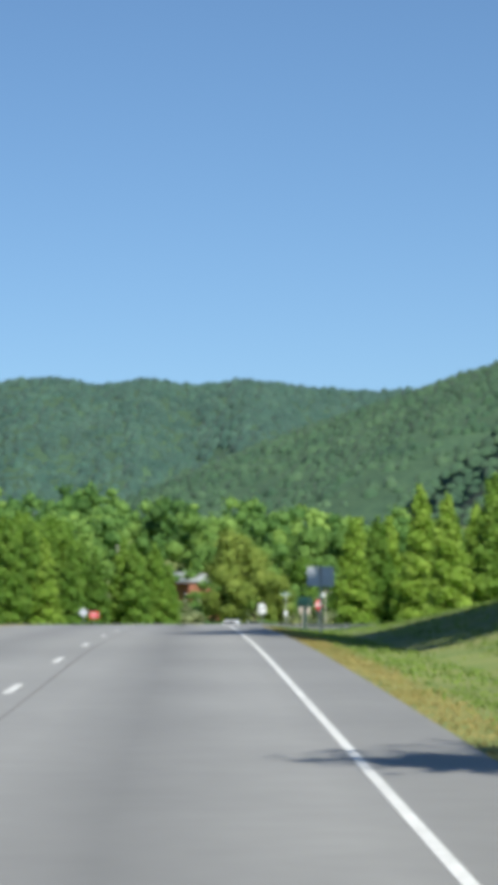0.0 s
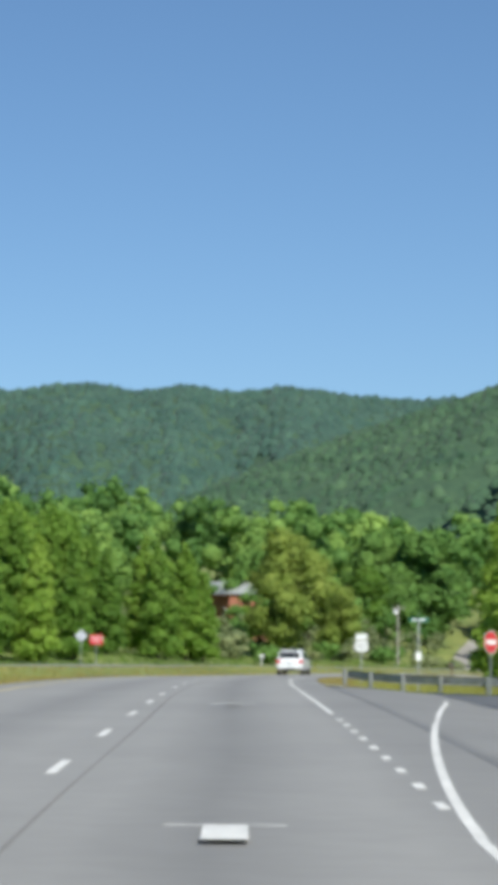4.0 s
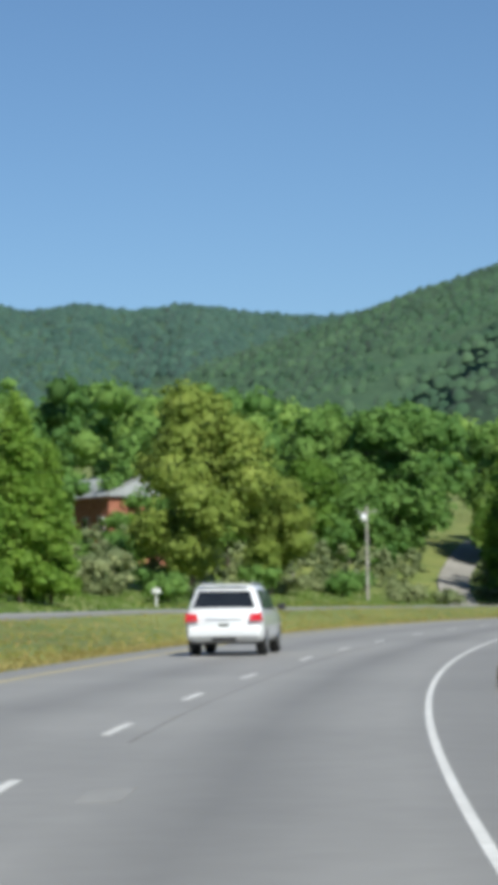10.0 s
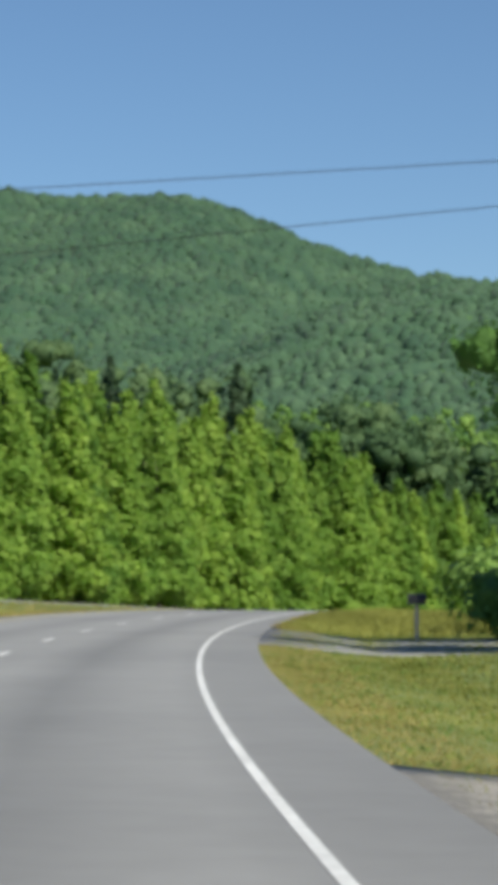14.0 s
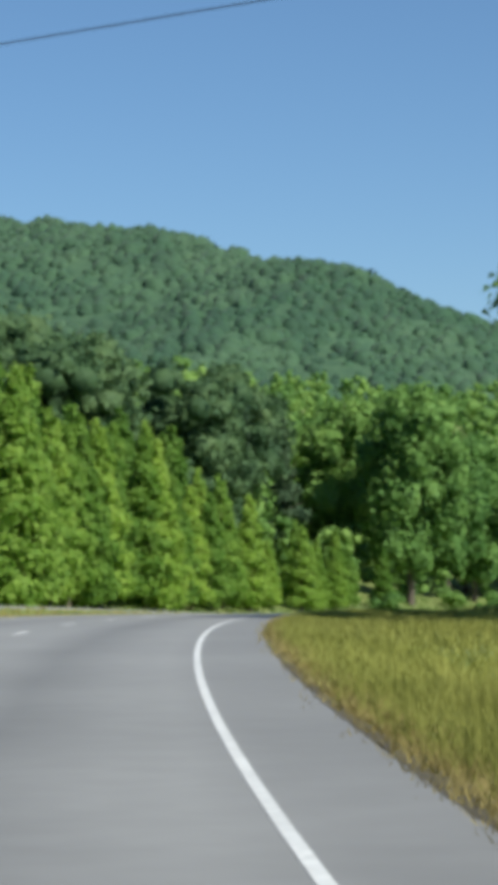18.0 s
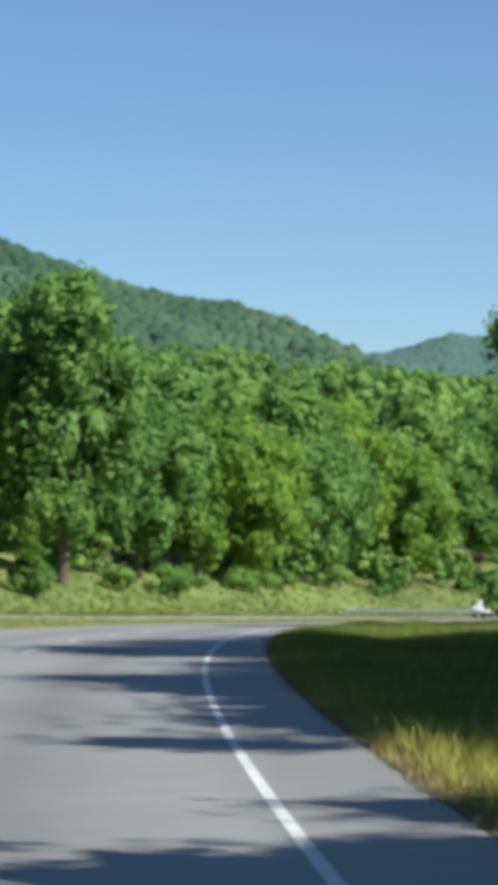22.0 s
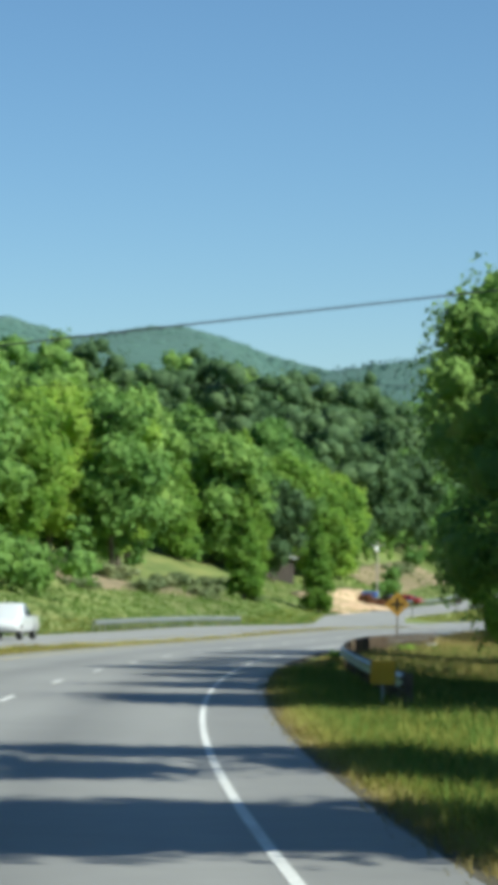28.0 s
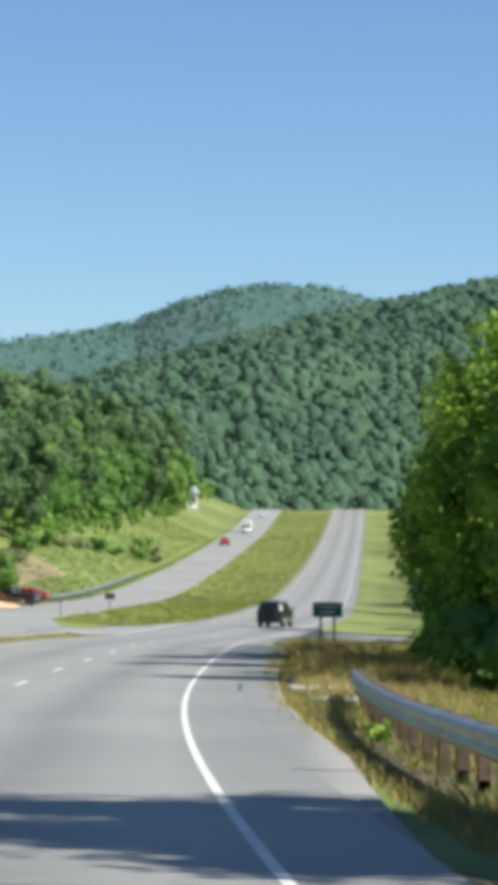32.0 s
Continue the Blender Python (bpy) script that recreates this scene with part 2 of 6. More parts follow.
GRASS_GREEN = material("grass_green", (0.135, 0.225, 0.045), (0.235, 0.330, 0.075), 0.4, 0.9, vary=0.16, leaf=0.5, stain=0.2)
GRASS_GOLD = material("grass_gold", (0.235, 0.245, 0.052), (0.385, 0.380, 0.100), 0.4, 0.9, vary=0.16, leaf=0.4, stain=0.2)
LEAF_BRIGHT = material("leaf_bright", (0.205, 0.355, 0.054), (0.310, 0.465, 0.086), 0.5, 0.6, bump=0.9, bump_scale=2.4, vary=0.38, leaf=0.6)
LEAF_FRESH = material("leaf_fresh", (0.240, 0.375, 0.058), (0.360, 0.490, 0.095), 0.5, 0.55, bump=0.9, bump_scale=2.4, vary=0.36, leaf=0.75)
LEAF_MID = material("leaf_mid", (0.136, 0.264, 0.058), (0.226, 0.378, 0.090), 0.4, 0.6, bump=0.9, bump_scale=2.4, vary=0.32, leaf=0.42)
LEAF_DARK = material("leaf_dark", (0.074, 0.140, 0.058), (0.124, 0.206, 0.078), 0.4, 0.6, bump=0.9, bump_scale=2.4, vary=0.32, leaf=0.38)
LEAF_OLIVE = material("leaf_olive", (0.245, 0.325, 0.058), (0.350, 0.425, 0.092), 0.5, 0.65, bump=0.9, bump_scale=2.4, vary=0.35, leaf=0.42)
NEEDLE = material("pine_needle", (0.046, 0.088, 0.042), (0.082, 0.130, 0.056), 0.5, 0.7, bump=0.9, bump_scale=2.4, vary=0.35, leaf=0.12)
LEAF_GREY = material("leaf_grey", (0.17, 0.22, 0.09), (0.27, 0.31, 0.15), 0.6, 0.75, bump=0.9, bump_scale=2.4, vary=0.35, leaf=0.3)
LEAF_RUST = material("leaf_rust", (0.10, 0.045, 0.022), (0.16, 0.08, 0.03), 0.5, 0.75, vary=0.35, leaf=0.3)
# leaf green of the nearer mountains, with a slight blue cast put in for haze
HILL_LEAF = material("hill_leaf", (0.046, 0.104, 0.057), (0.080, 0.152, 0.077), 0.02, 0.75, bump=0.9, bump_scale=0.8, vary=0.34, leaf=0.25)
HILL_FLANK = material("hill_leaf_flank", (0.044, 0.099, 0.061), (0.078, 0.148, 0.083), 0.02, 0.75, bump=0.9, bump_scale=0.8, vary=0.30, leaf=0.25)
# distance haze is mixed into these forest colours as blue, more for farther ridges
HILL_HAZE = material("hill_leaf_haze", (0.048, 0.110, 0.084), (0.078, 0.150, 0.108), 0.02, 0.75, bump=0.9, bump_scale=0.5, vary=0.28, leaf=0.25)
HILL_HAZE_FAR = material("hill_leaf_haze_far", (0.084, 0.166, 0.138), (0.106, 0.194, 0.160), 0.02, 0.75, bump=0.35, bump_scale=0.5, vary=0.09, leaf=0.25)
# same haze tint, darkened to match the shading of the crowns above
HILL_HAZE_SOIL = material("hill_haze_soil", (0.062, 0.128, 0.104), (0.080, 0.150, 0.122), 0.16, 0.95, bump=1.0, bump_scale=0.16, stain=0.1)
# crown green darkened in colour to stand for the shade between crowns
HILL_SHADE_SOIL = material("hill_shade_soil", (0.034, 0.078, 0.040), (0.062, 0.118, 0.056), 0.16, 0.95, bump=1.0, bump_scale=0.16, stain=0.25)
for _m in (LEAF_BRIGHT, LEAF_FRESH, LEAF_MID, LEAF_DARK, LEAF_OLIVE, NEEDLE, LEAF_GREY):
    _m.node_tree.nodes["Bump"].inputs["Distance"].default_value = 0.3
for _m in (HILL_LEAF, HILL_FLANK, HILL_HAZE, HILL_HAZE_FAR):
    _m.node_tree.nodes["Principled BSDF"].inputs["Sheen Weight"].default_value = 0.10
    _m.node_tree.nodes["Bump"].inputs["Distance"].default_value = 0.8
BARK = material("bark", (0.085, 0.066, 0.048), (0.16, 0.13, 0.10), 3.0, 0.9, bump=0.8, bump_scale=12, vary=0.2)
WOOD_POLE = material("weathered_pole", (0.29, 0.265, 0.235), (0.44, 0.415, 0.38), 2.0, 0.85, bump=0.5, bump_scale=20)
WOOD_POST = material("treated_post", (0.13, 0.09, 0.06), (0.22, 0.16, 0.11), 6.0, 0.85, bump=0.5, bump_scale=30)
STEEL = material("galvanised_steel", (0.34, 0.35, 0.36), (0.50, 0.51, 0.52), 2.5, 0.52, metal=0.85, bump=0.15, bump_scale=20, stain=0.1)
SIGN_BACK = material("aluminium_sheet", (0.55, 0.57, 0.60), (0.66, 0.68, 0.71), 2.0, 0.5, metal=0.25, stain=0.06)
SIGN_WHITE = material("sign_white", (0.74, 0.75, 0.76), (0.82, 0.82, 0.82), 2.0, 0.4)
SIGN_BLACK = material("sign_black", (0.012, 0.012, 0.013), (0.02, 0.02, 0.02), 2.0, 0.45)
SIGN_RED = material("sign_red", (0.50, 0.03, 0.04), (0.60, 0.05, 0.05), 2.0, 0.4)
SIGN_GREEN = material("sign_green", (0.010, 0.105, 0.075), (0.016, 0.14, 0.10), 2.0, 0.4)
# orange lowered in colour to stand for the trees' shade on the sign
SIGN_ORANGE = material("sign_orange", (0.50, 0.26, 0.035), (0.58, 0.33, 0.055), 2.0, 0.45)
SIGN_AMBER = material("sign_amber", (0.66, 0.36, 0.02), (0.75, 0.45, 0.04), 2.0, 0.45)
BOX_GREEN = material("painted_green", (0.012, 0.045, 0.040), (0.02, 0.06, 0.05), 3.0, 0.35)
BOX_BLACK = material("painted_black", (0.014, 0.014, 0.015), (0.026, 0.026, 0.027), 3.0, 0.38)
STONE = material("mailbox_stone", (0.40, 0.34, 0.28), (0.56, 0.49, 0.41), 6.0, 0.9, bump=0.6, bump_scale=18)
BOX_WHITE = material("painted_white", (0.72, 0.72, 0.70), (0.80, 0.80, 0.78), 3.0, 0.5)
CAR_WHITE = material("car_paint_white", (0.70, 0.71, 0.72), (0.76, 0.77, 0.78), 0.8, 0.3, coat=0.8)
CAR_BLACK = material("car_paint_black", (0.012, 0.012, 0.014), (0.02, 0.02, 0.022), 0.8, 0.3, coat=0.8)
CAR_RED = material("car_paint_red", (0.28, 0.02, 0.02), (0.34, 0.03, 0.03), 0.8, 0.3, coat=0.8)
CAR_GLASS = material("tinted_glass", (0.012, 0.014, 0.016), (0.02, 0.022, 0.025), 1.0, 0.05, glass=0.6)
LAMP_RED = material("tail_lamp_red", (0.52, 0.015, 0.02), (0.62, 0.03, 0.03), 3.0, 0.15, coat=0.8)
LAMP_CLEAR = material("lamp_clear", (0.65, 0.66, 0.68), (0.75, 0.76, 0.78), 3.0, 0.12, coat=0.8)
RUBBER = material("tyre_rubber", (0.012, 0.012, 0.012), (0.022, 0.022, 0.022), 8.0, 0.85)
TRIM = material("black_trim", (0.018, 0.018, 0.019), (0.03, 0.03, 0.03), 4.0, 0.6)
ALLOY = material("alloy", (0.38, 0.38, 0.39), (0.5, 0.5, 0.51), 3.0, 0.3, metal=0.9)
PLATE = material("plate", (0.60, 0.62, 0.62), (0.68, 0.69, 0.68), 10.0, 0.45)
ROOF_METAL = material("roof_metal", (0.36, 0.37, 0.37), (0.50, 0.51, 0.51), 1.2, 0.5, metal=0.3, stain=0.1)
BRICK_RED = material("red_wall", (0.28, 0.10, 0.06), (0.38, 0.16, 0.10), 2.0, 0.9, bump=0.4, bump_scale=14)
SIDING = material("white_siding", (0.66, 0.65, 0.62), (0.76, 0.75, 0.72), 2.0, 0.7, stain=0.06)
SHED_DARK = material("dark_boards", (0.045, 0.036, 0.03), (0.09, 0.072, 0.058), 3.0, 0.85, bump=0.3, bump_scale=15)
PANE = material("window_glass", (0.02, 0.025, 0.03), (0.035, 0.04, 0.045), 1.0, 0.05, glass=0.6)
BLUE = material("blue_tarp", (0.03, 0.08, 0.28), (0.05, 0.12, 0.36), 2.0, 0.6)
WIRE = material("power_cable", (0.02, 0.02, 0.021), (0.035, 0.035, 0.036), 2.0, 0.6)
CHROME_LAMP = material("lamp_globe", (0.72, 0.73, 0.74), (0.80, 0.81, 0.82), 2.0, 0.25)

# ---- mesh helpers ----
def mesh_of(name, bm, mat):
    me = bpy.data.meshes.new(name)
    bm.to_mesh(me)
    bm.free()
    me.materials.append(mat)
    return me


def part(name, bm, mat, parent=None, label="", smooth=False):
    me = mesh_of(name, bm, mat)
    if smooth:
        me.shade_smooth()
    ob = new(name, me)
    if parent is not None:
        ob.parent = parent
    if label:
        ob["label"] = label
    return ob


def raw_mesh(name, verts, faces, mat):
    me = bpy.data.meshes.new(name)
    verts, faces = np.asarray(verts, np.float32), np.asarray(faces, np.int32)
    n = faces.shape[1]
    me.vertices.add(len(verts)), me.loops.add(faces.size), me.polygons.add(len(faces))
    me.vertices.foreach_set("co", verts.ravel())
    me.loops.foreach_set("vertex_index", faces.ravel())
    me.polygons.foreach_set("loop_start", np.arange(0, faces.size, n, dtype=np.int32))
    me.update(calc_edges=True)
    me.materials.append(mat)
    return me


def box(bm, size, at=(0, 0, 0), turn=(0, 0, 0), bevel=0.0):
    r = bmesh.ops.create_cube(bm, size=1.0, matrix=pose(*at, *turn) @ Matrix.Diagonal((*size, 1)))
    if bevel:
        es = list({e for v in r["verts"] for e in v.link_edges})
        bmesh.ops.bevel(bm, geom=es, offset=bevel, segments=2, affect="EDGES", profile=0.5)
    return bm


def tube(bm, r1, r2, z0, z1, at=(0, 0), sides=10, turn=None):
    m = turn if turn is not None else Matrix.Translation((at[0], at[1], (z0 + z1) / 2))
    bmesh.ops.create_cone(bm, cap_ends=True, segments=sides, radius1=r1, radius2=r2, depth=z1 - z0, matrix=m)
    return bm


def B():
    return bmesh.new()


# ---- the line of the road: s runs along the white edge line, off to the left of it ----
S = np.arange(-60, 1960, 2.0)
_bend = np.interp(S, -40 + BEND_STEP * np.arange(len(BENDS)), BENDS) * 1e-3
_bend[S > -40 + BEND_STEP * (len(BENDS) - 1)] = 0
HEAD = np.cumsum(_bend) * 2.0
HEAD -= np.interp(0, S, HEAD)
LX, LY = np.cumsum(np.sin(HEAD)) * 2.0, np.cumsum(np.cos(HEAD)) * 2.0
LX, LY = LX - np.interp(0, S, LX), LY - np.interp(0, S, LY)


def soft_knots(x, x0, step, y):
    y = np.asarray(y, float)
    u = np.clip((np.asarray(x, float) - x0) / step, 0, len(y) - 1.001)
    i = u.astype(int)
    u = u - i
    g = np.gradient(y)
    return (2 * u**3 - 3 * u**2 + 1) * y[i] + (u**3 - 2 * u**2 + u) * g[i] + (-2 * u**3 + 3 * u**2) * y[i + 1] + (u**3 - u**2) * g[i + 1]


LZ = soft_knots(S, -60, RISE_STEP, RISES)


def road(s, off, up=0.0):
    """World places for distances along and to the left of the edge line, up from the carriageway's level."""
    s, off = np.asarray(s, float), np.asarray(off, float)
    h = np.interp(s, S, HEAD)
    return np.stack(np.broadcast_arrays(np.interp(s, S, LX) - np.cos(h) * off, np.interp(s, S, LY) + np.sin(h) * off, np.interp(s, S, LZ) + up), -1)


def head_at(s):
    return math.degrees(float(np.interp(s, S, HEAD)))


def near_edge(s):
    """Where the other carriageway's nearer edge lies."""
    return np.interp(s, [0, 300, 435, 600, 750, 870, 960, 1010, 1160, 1340, 1900], OPP_EDGE)


def ripple(x, y, scale, seed=0.0):
    """Cheap smooth unevenness from a few sines."""
    a = np.sin(x / scale * 1.3 + seed) * np.cos(y / scale * 0.9 + 1.7 * seed)
    b = np.sin(x / scale * 2.9 - y / scale * 1.7 + 2.3 * seed) * 0.5
    c = np.cos(x / scale * 5.1 + y / scale * 6.3 + seed) * 0.25
    return (a + b + c) / 1.75


def lie(s, off):
    """Height of the ground above the carriageway's level."""
    s, off = np.broadcast_arrays(np.asarray(s, float), np.asarray(off, float))
    e = near_edge(s)
    far = e + 9.0
    rise = np.interp(s, [0, 250, 330, 420, 520, 600, 700, 850, 950, 1020, 1100, 1250, 1400, 1900], LEFT_RISE)
    level = np.interp(s, [0, 250, 435, 600, 850, 2000], [0.4, 0.6, 0.7, 0.5, 0.05, 0.0])
    z = np.zeros_like(off)
    med = np.clip((off - 9.6) / np.maximum(e - 9.6, 0.5), 0, 1)
    z = np.where(off > 9.6, level * med - 0.35 * np.sin(np.pi * med) * np.clip((e - 9.6) / 8, 0, 1), z)
    out = np.clip(off - far - 2.5, 0, None)
    z = z + rise * np.minimum(out, 60) + 0.10 * np.clip(out - 60, 0, 500) * np.clip(rise / 0.25, 0, 1.2)
    bank = np.interp(s, [-60, 20, 50, 85, 110, 140, 170, 330, 345, 460, 520, 640, 700, 760, 800, 1000, 1900], RIGHT_BANK)
    r = np.clip(-1.3 - off, 0, None)
    z = z + np.where(off < -1.3, -0.10 * np.minimum(r, 2.5) + bank * np.clip(r - 3.0, 0, 14) + 0.04 * np.clip(r - 20, 0, 300), 0)
    wob = np.clip((np.abs(off - 4) - 12) / 20, 0, 1) * np.clip((np.abs(off - e - 4.5) - 5.5) / 6, 0, 1)
    p = road(s, off)
    z = z + wob * (0.5 * ripple(p[..., 0], p[..., 1], 17.0) + 1.2 * ripple(p[..., 0], p[..., 1], 60.0, 1.0) * np.clip((np.abs(off) - 40) / 60, 0, 1))
    return z


def spot(s, off, up=0.0, turn=0.0):
    """A pose on the ground, its y axis along the road (turn: degrees to the left)."""
    p = road(s, off)
    return pose(p[0], p[1], p[2] + float(lie(s, off)) + up, 0, 0, -head_at(s) + turn)


def ribbon(name, s0, s1, o0, o1, up, mat, step=4.0, thick=0.05, parent=None, ends=None):
    """A strip of surfacing with real thickness."""
    ss = np.linspace(s0, s1, max(2, int((s1 - s0) / step) + 1))
    a = o0(ss) if callable(o0) else np.full_like(ss, o0)
    b = o1(ss) if callable(o1) else np.full_like(ss, o1)
    u = up(ss) if callable(up) else np.full_like(ss, up)
    cols = [road(ss, a, u - thick), road(ss, a, u), road(ss, b, u), road(ss, b, u - thick)]
    v = np.stack(cols, 1).reshape(-1, 3)
    f = []
    for i in range(len(ss) - 1):
        for j in range(3):
            k = 4 * i + j
            f.append((k, k + 4, k + 5, k + 1))
    f += [(0, 1, 2, 3), (4 * len(ss) - 1, 4 * len(ss) - 2, 4 * len(ss) - 3, 4 * len(ss) - 4)]
    me = raw_mesh(name, v, f, mat)
    me.polygons.foreach_set("use_smooth", np.zeros(len(f), dtype=bool))
    ob = new(name, me)
    if parent is not None:
        ob.parent = parent
    return ob

# ---- ground, carriageways and paint ----
_offs = np.r_[-420, -300, -210, -150, -110, -80, -60, -46, -36, -29, -24, -20, -16.5, -14, -12, -10, -8, -6.5, -5, -3.8, -2.6, -1.9, -1.3, -0.9, 2, 5, 9.2, 9.7, 10.6, 11.6, 12.8, 14, 15.5, 17, 18.5, 20, 22, 24, 26, 28, 30, 32, 34, 36.5, 39, 42, 46, 50, 55, 61, 68, 76, 86, 98, 115, 140, 175, 220, 290, 400, 560, 800, 1100]
_ss = np.arange(-60, 1950, 5.0)
_SG, _OG = np.meshgrid(_ss, _offs, indexing="ij")
_gz = lie(_SG, _OG) - 0.07
_gz = np.where((_OG > -1.2) & (_OG < 9.5), -0.12, _gz)
_gv = road(_SG, _OG) + np.stack([0 * _gz, 0 * _gz, _gz], -1)
_n, _m = _SG.shape
_i = (np.arange(_n - 1)[:, None] * _m + np.arange(_m - 1)[None]).ravel()
ground = new("ground", raw_mesh("ground", _gv.reshape(-1, 3), np.stack([_i, _i + 1, _i + _m + 1, _i + _m], 1)[:, ::-1], GROUND))
ground.data.shade_smooth()
tagged(ground, "rolling roadside ground of green and straw-dry grass", "ground", kind="structure")
bm = B()
bmesh.ops.create_grid(bm, x_segments=24, y_segments=24, size=6000, matrix=pose(0, 1000, -32))
plain = part("ground_far", bm, HILL_SHADE_SOIL)
tagged(plain, "wide dark green valley floor running to the horizon", "ground", kind="structure")

SIDE_A, SIDE_B = SIDE_ROAD


def worn_road(name, s0, s1, o0, o1, mat):
    """The carriageway as one slab, which keeps how far across it each point lies, for the wear of the wheels."""
    ss = np.arange(s0, s1, 4.0)
    oo = np.linspace(o0, o1, 27)
    sg, og = np.meshgrid(ss, oo, indexing="ij")
    top = road(sg, og)
    n, m = sg.shape
    i = (np.arange(n - 1)[:, None] * m + np.arange(m - 1)[None]).ravel()
    f = np.stack([i, i + m, i + m + 1, i + 1], 1)
    low = top[:, [0, -1]].copy()
    low[..., 2] -= 0.16
    v = np.r_[top.reshape(-1, 3), low.reshape(-1, 3)]
    k = np.arange(n - 1)
    rim = np.r_[np.stack([k * m, n * m + 2 * k, n * m + 2 * k + 2, (k + 1) * m], 1), np.stack([k * m + m - 1, (k + 1) * m + m - 1, n * m + 2 * k + 3, n * m + 2 * k + 1], 1)]
    me = raw_mesh(name, v, np.r_[f, rim], mat)
    at = me.attributes.new("across", "FLOAT", "POINT")
    me.shade_flat()
    at.data.foreach_set("value", np.r_[og.ravel(), np.tile([o0, o1], n)].astype(np.float32))
    return new(name, me)


def add_wheel_wear(m):
    """Darker strips of oil and rubber along each lane's middle and wheel tracks."""
    nt = m.node_tree
    N, L = nt.nodes, nt.links
    p = N["Principled BSDF"]
    old = p.inputs["Base Color"].links[0].from_socket
    at = N.new("ShaderNodeAttribute")
    at.attribute_name = "across"
    ramp = N.new("ShaderNodeValToRGB")
    mr = N.new("ShaderNodeMapRange")
    mr.inputs["From Min"].default_value, mr.inputs["From Max"].default_value = -1.1, 9.3
    L.new(at.outputs["Fac"], mr.inputs["Value"])
    nz = N.new("ShaderNodeTexNoise")
    nz.inputs["Scale"].default_value = 0.12
    geo = N.new("ShaderNodeNewGeometry")
    L.new(geo.outputs["Position"], nz.inputs["Vector"])
    sh = N.new("ShaderNodeMath")
    sh.operation = "MULTIPLY_ADD"
    sh.inputs[1].default_value = 0.05
    L.new(nz.outputs["Fac"], sh.inputs[0]), L.new(mr.outputs[0], sh.inputs[2])
    L.new(sh.outputs[0], ramp.inputs[0])
    cr = ramp.color_ramp
    stops = ((0.0, 0.80), (0.11, 0.86), (0.17, 1.0), (0.22, 0.95), (0.31, 0.72), (0.40, 0.97), (0.46, 0.96), (0.54, 0.99), (0.66, 0.78), (0.76, 0.98), (0.88, 0.95), (1.0, 0.84))
    for k, (at_, g) in enumerate(stops):
        e = cr.elements[0] if k == 0 else (cr.elements[len(cr.elements) - 1] if k == len(stops) - 1 else cr.elements.new(at_))
        e.position, e.color = at_, (g, g, g, 1)
    mul = N.new("ShaderNodeMix")
    mul.data_type, mul.blend_type = "RGBA", "MULTIPLY"
    mul.inputs["Factor"].default_value = 1.0
    L.new(old, mul.inputs["A"]), L.new(ramp.outputs[0], mul.inputs["B"])
    L.new(mul.outputs["Result"], p.inputs["Base Color"])


ASPHALT_LANES = material("asphalt_lanes", (0.284, 0.275, 0.258), (0.308, 0.298, 0.281), 2.0, 0.62, bump=0.04, bump_scale=60, stain=0.08)
add_wheel_wear(ASPHALT_LANES)
near_way = worn_road("road", -60, 1940, -1.1, 9.3, ASPHALT_LANES)
tagged(near_way, "worn grey asphalt carriageway with two lanes", "road", kind="structure")
opp_level = lambda s: lie(s, near_edge(s) + 0.01) + 0.01
far_way = ribbon("road", -60, 1940, lambda s: near_edge(s), lambda s: near_edge(s) + 9.0, opp_level, ASPHALT_OLD, thick=0.16)
tagged(far_way, "pale grey asphalt of the opposite carriageway", "road", kind="structure")


def flat_patch(name, corners, mat, label, category, up=0.03, cuts=8, thick=0.06, kind="structure", join=False, run=5.0):
    """A surfaced area between four (s, off) corners, lying on the ground."""
    c = np.array(corners, float)
    u, v = np.meshgrid(np.linspace(0, 1, cuts + 1), np.linspace(0, 1, cuts + 1), indexing="ij")
    so = ((1 - u) * (1 - v))[..., None] * c[0] + (u * (1 - v))[..., None] * c[1] + (u * v)[..., None] * c[2] + ((1 - u) * v)[..., None] * c[3]
    p = road(so[..., 0], so[..., 1])
    z = lie(so[..., 0], so[..., 1]) + up
    if join:
        w = np.clip((-1.0 - so[..., 1]) / run, 0, 1)
        z = (1 - w) * -0.004 + w * z
    p[..., 2] += z
    low = p.copy()
    low[..., 2] -= thick
    n = cuts + 1
    i = (np.arange(cuts)[:, None] * n + np.arange(cuts)[None]).ravel()
    f = np.stack([i, i + n, i + n + 1, i + 1], 1)
    rim = list(range(n)) + [n * k + n - 1 for k in range(1, n)] + [n * (n - 1) + k for k in range(n - 2, -1, -1)] + [n * k for k in range(n - 2, 0, -1)]
    rf = [(rim[k], rim[(k + 1) % len(rim)], rim[(k + 1) % len(rim)] + n * n, rim[k] + n * n) for k in range(len(rim))]
    ob = new(name, raw_mesh(name, np.r_[p.reshape(-1, 3), low.reshape(-1, 3)], np.r_[f, np.array(rf)], mat))
    return tagged(ob, label, category, kind=kind)


T0, T1, T2 = TURN_LANE
flat_patch("road", [(T0, -1.0), (SIDE_B - 1, -1.0), (SIDE_B - 4, -4.6), (T0 + 24, -4.6)], ASPHALT, "grey asphalt of the right-turn lane", "road", -0.04, join=True)
flat_patch("road", [(SIDE_A - 10, -4.3), (SIDE_B - 2, -4.3), (SIDE_B - 10, -60), (SIDE_A + 10, -60)], ASPHALT, "grey asphalt side road joining the highway", "road", -0.03, join=True)
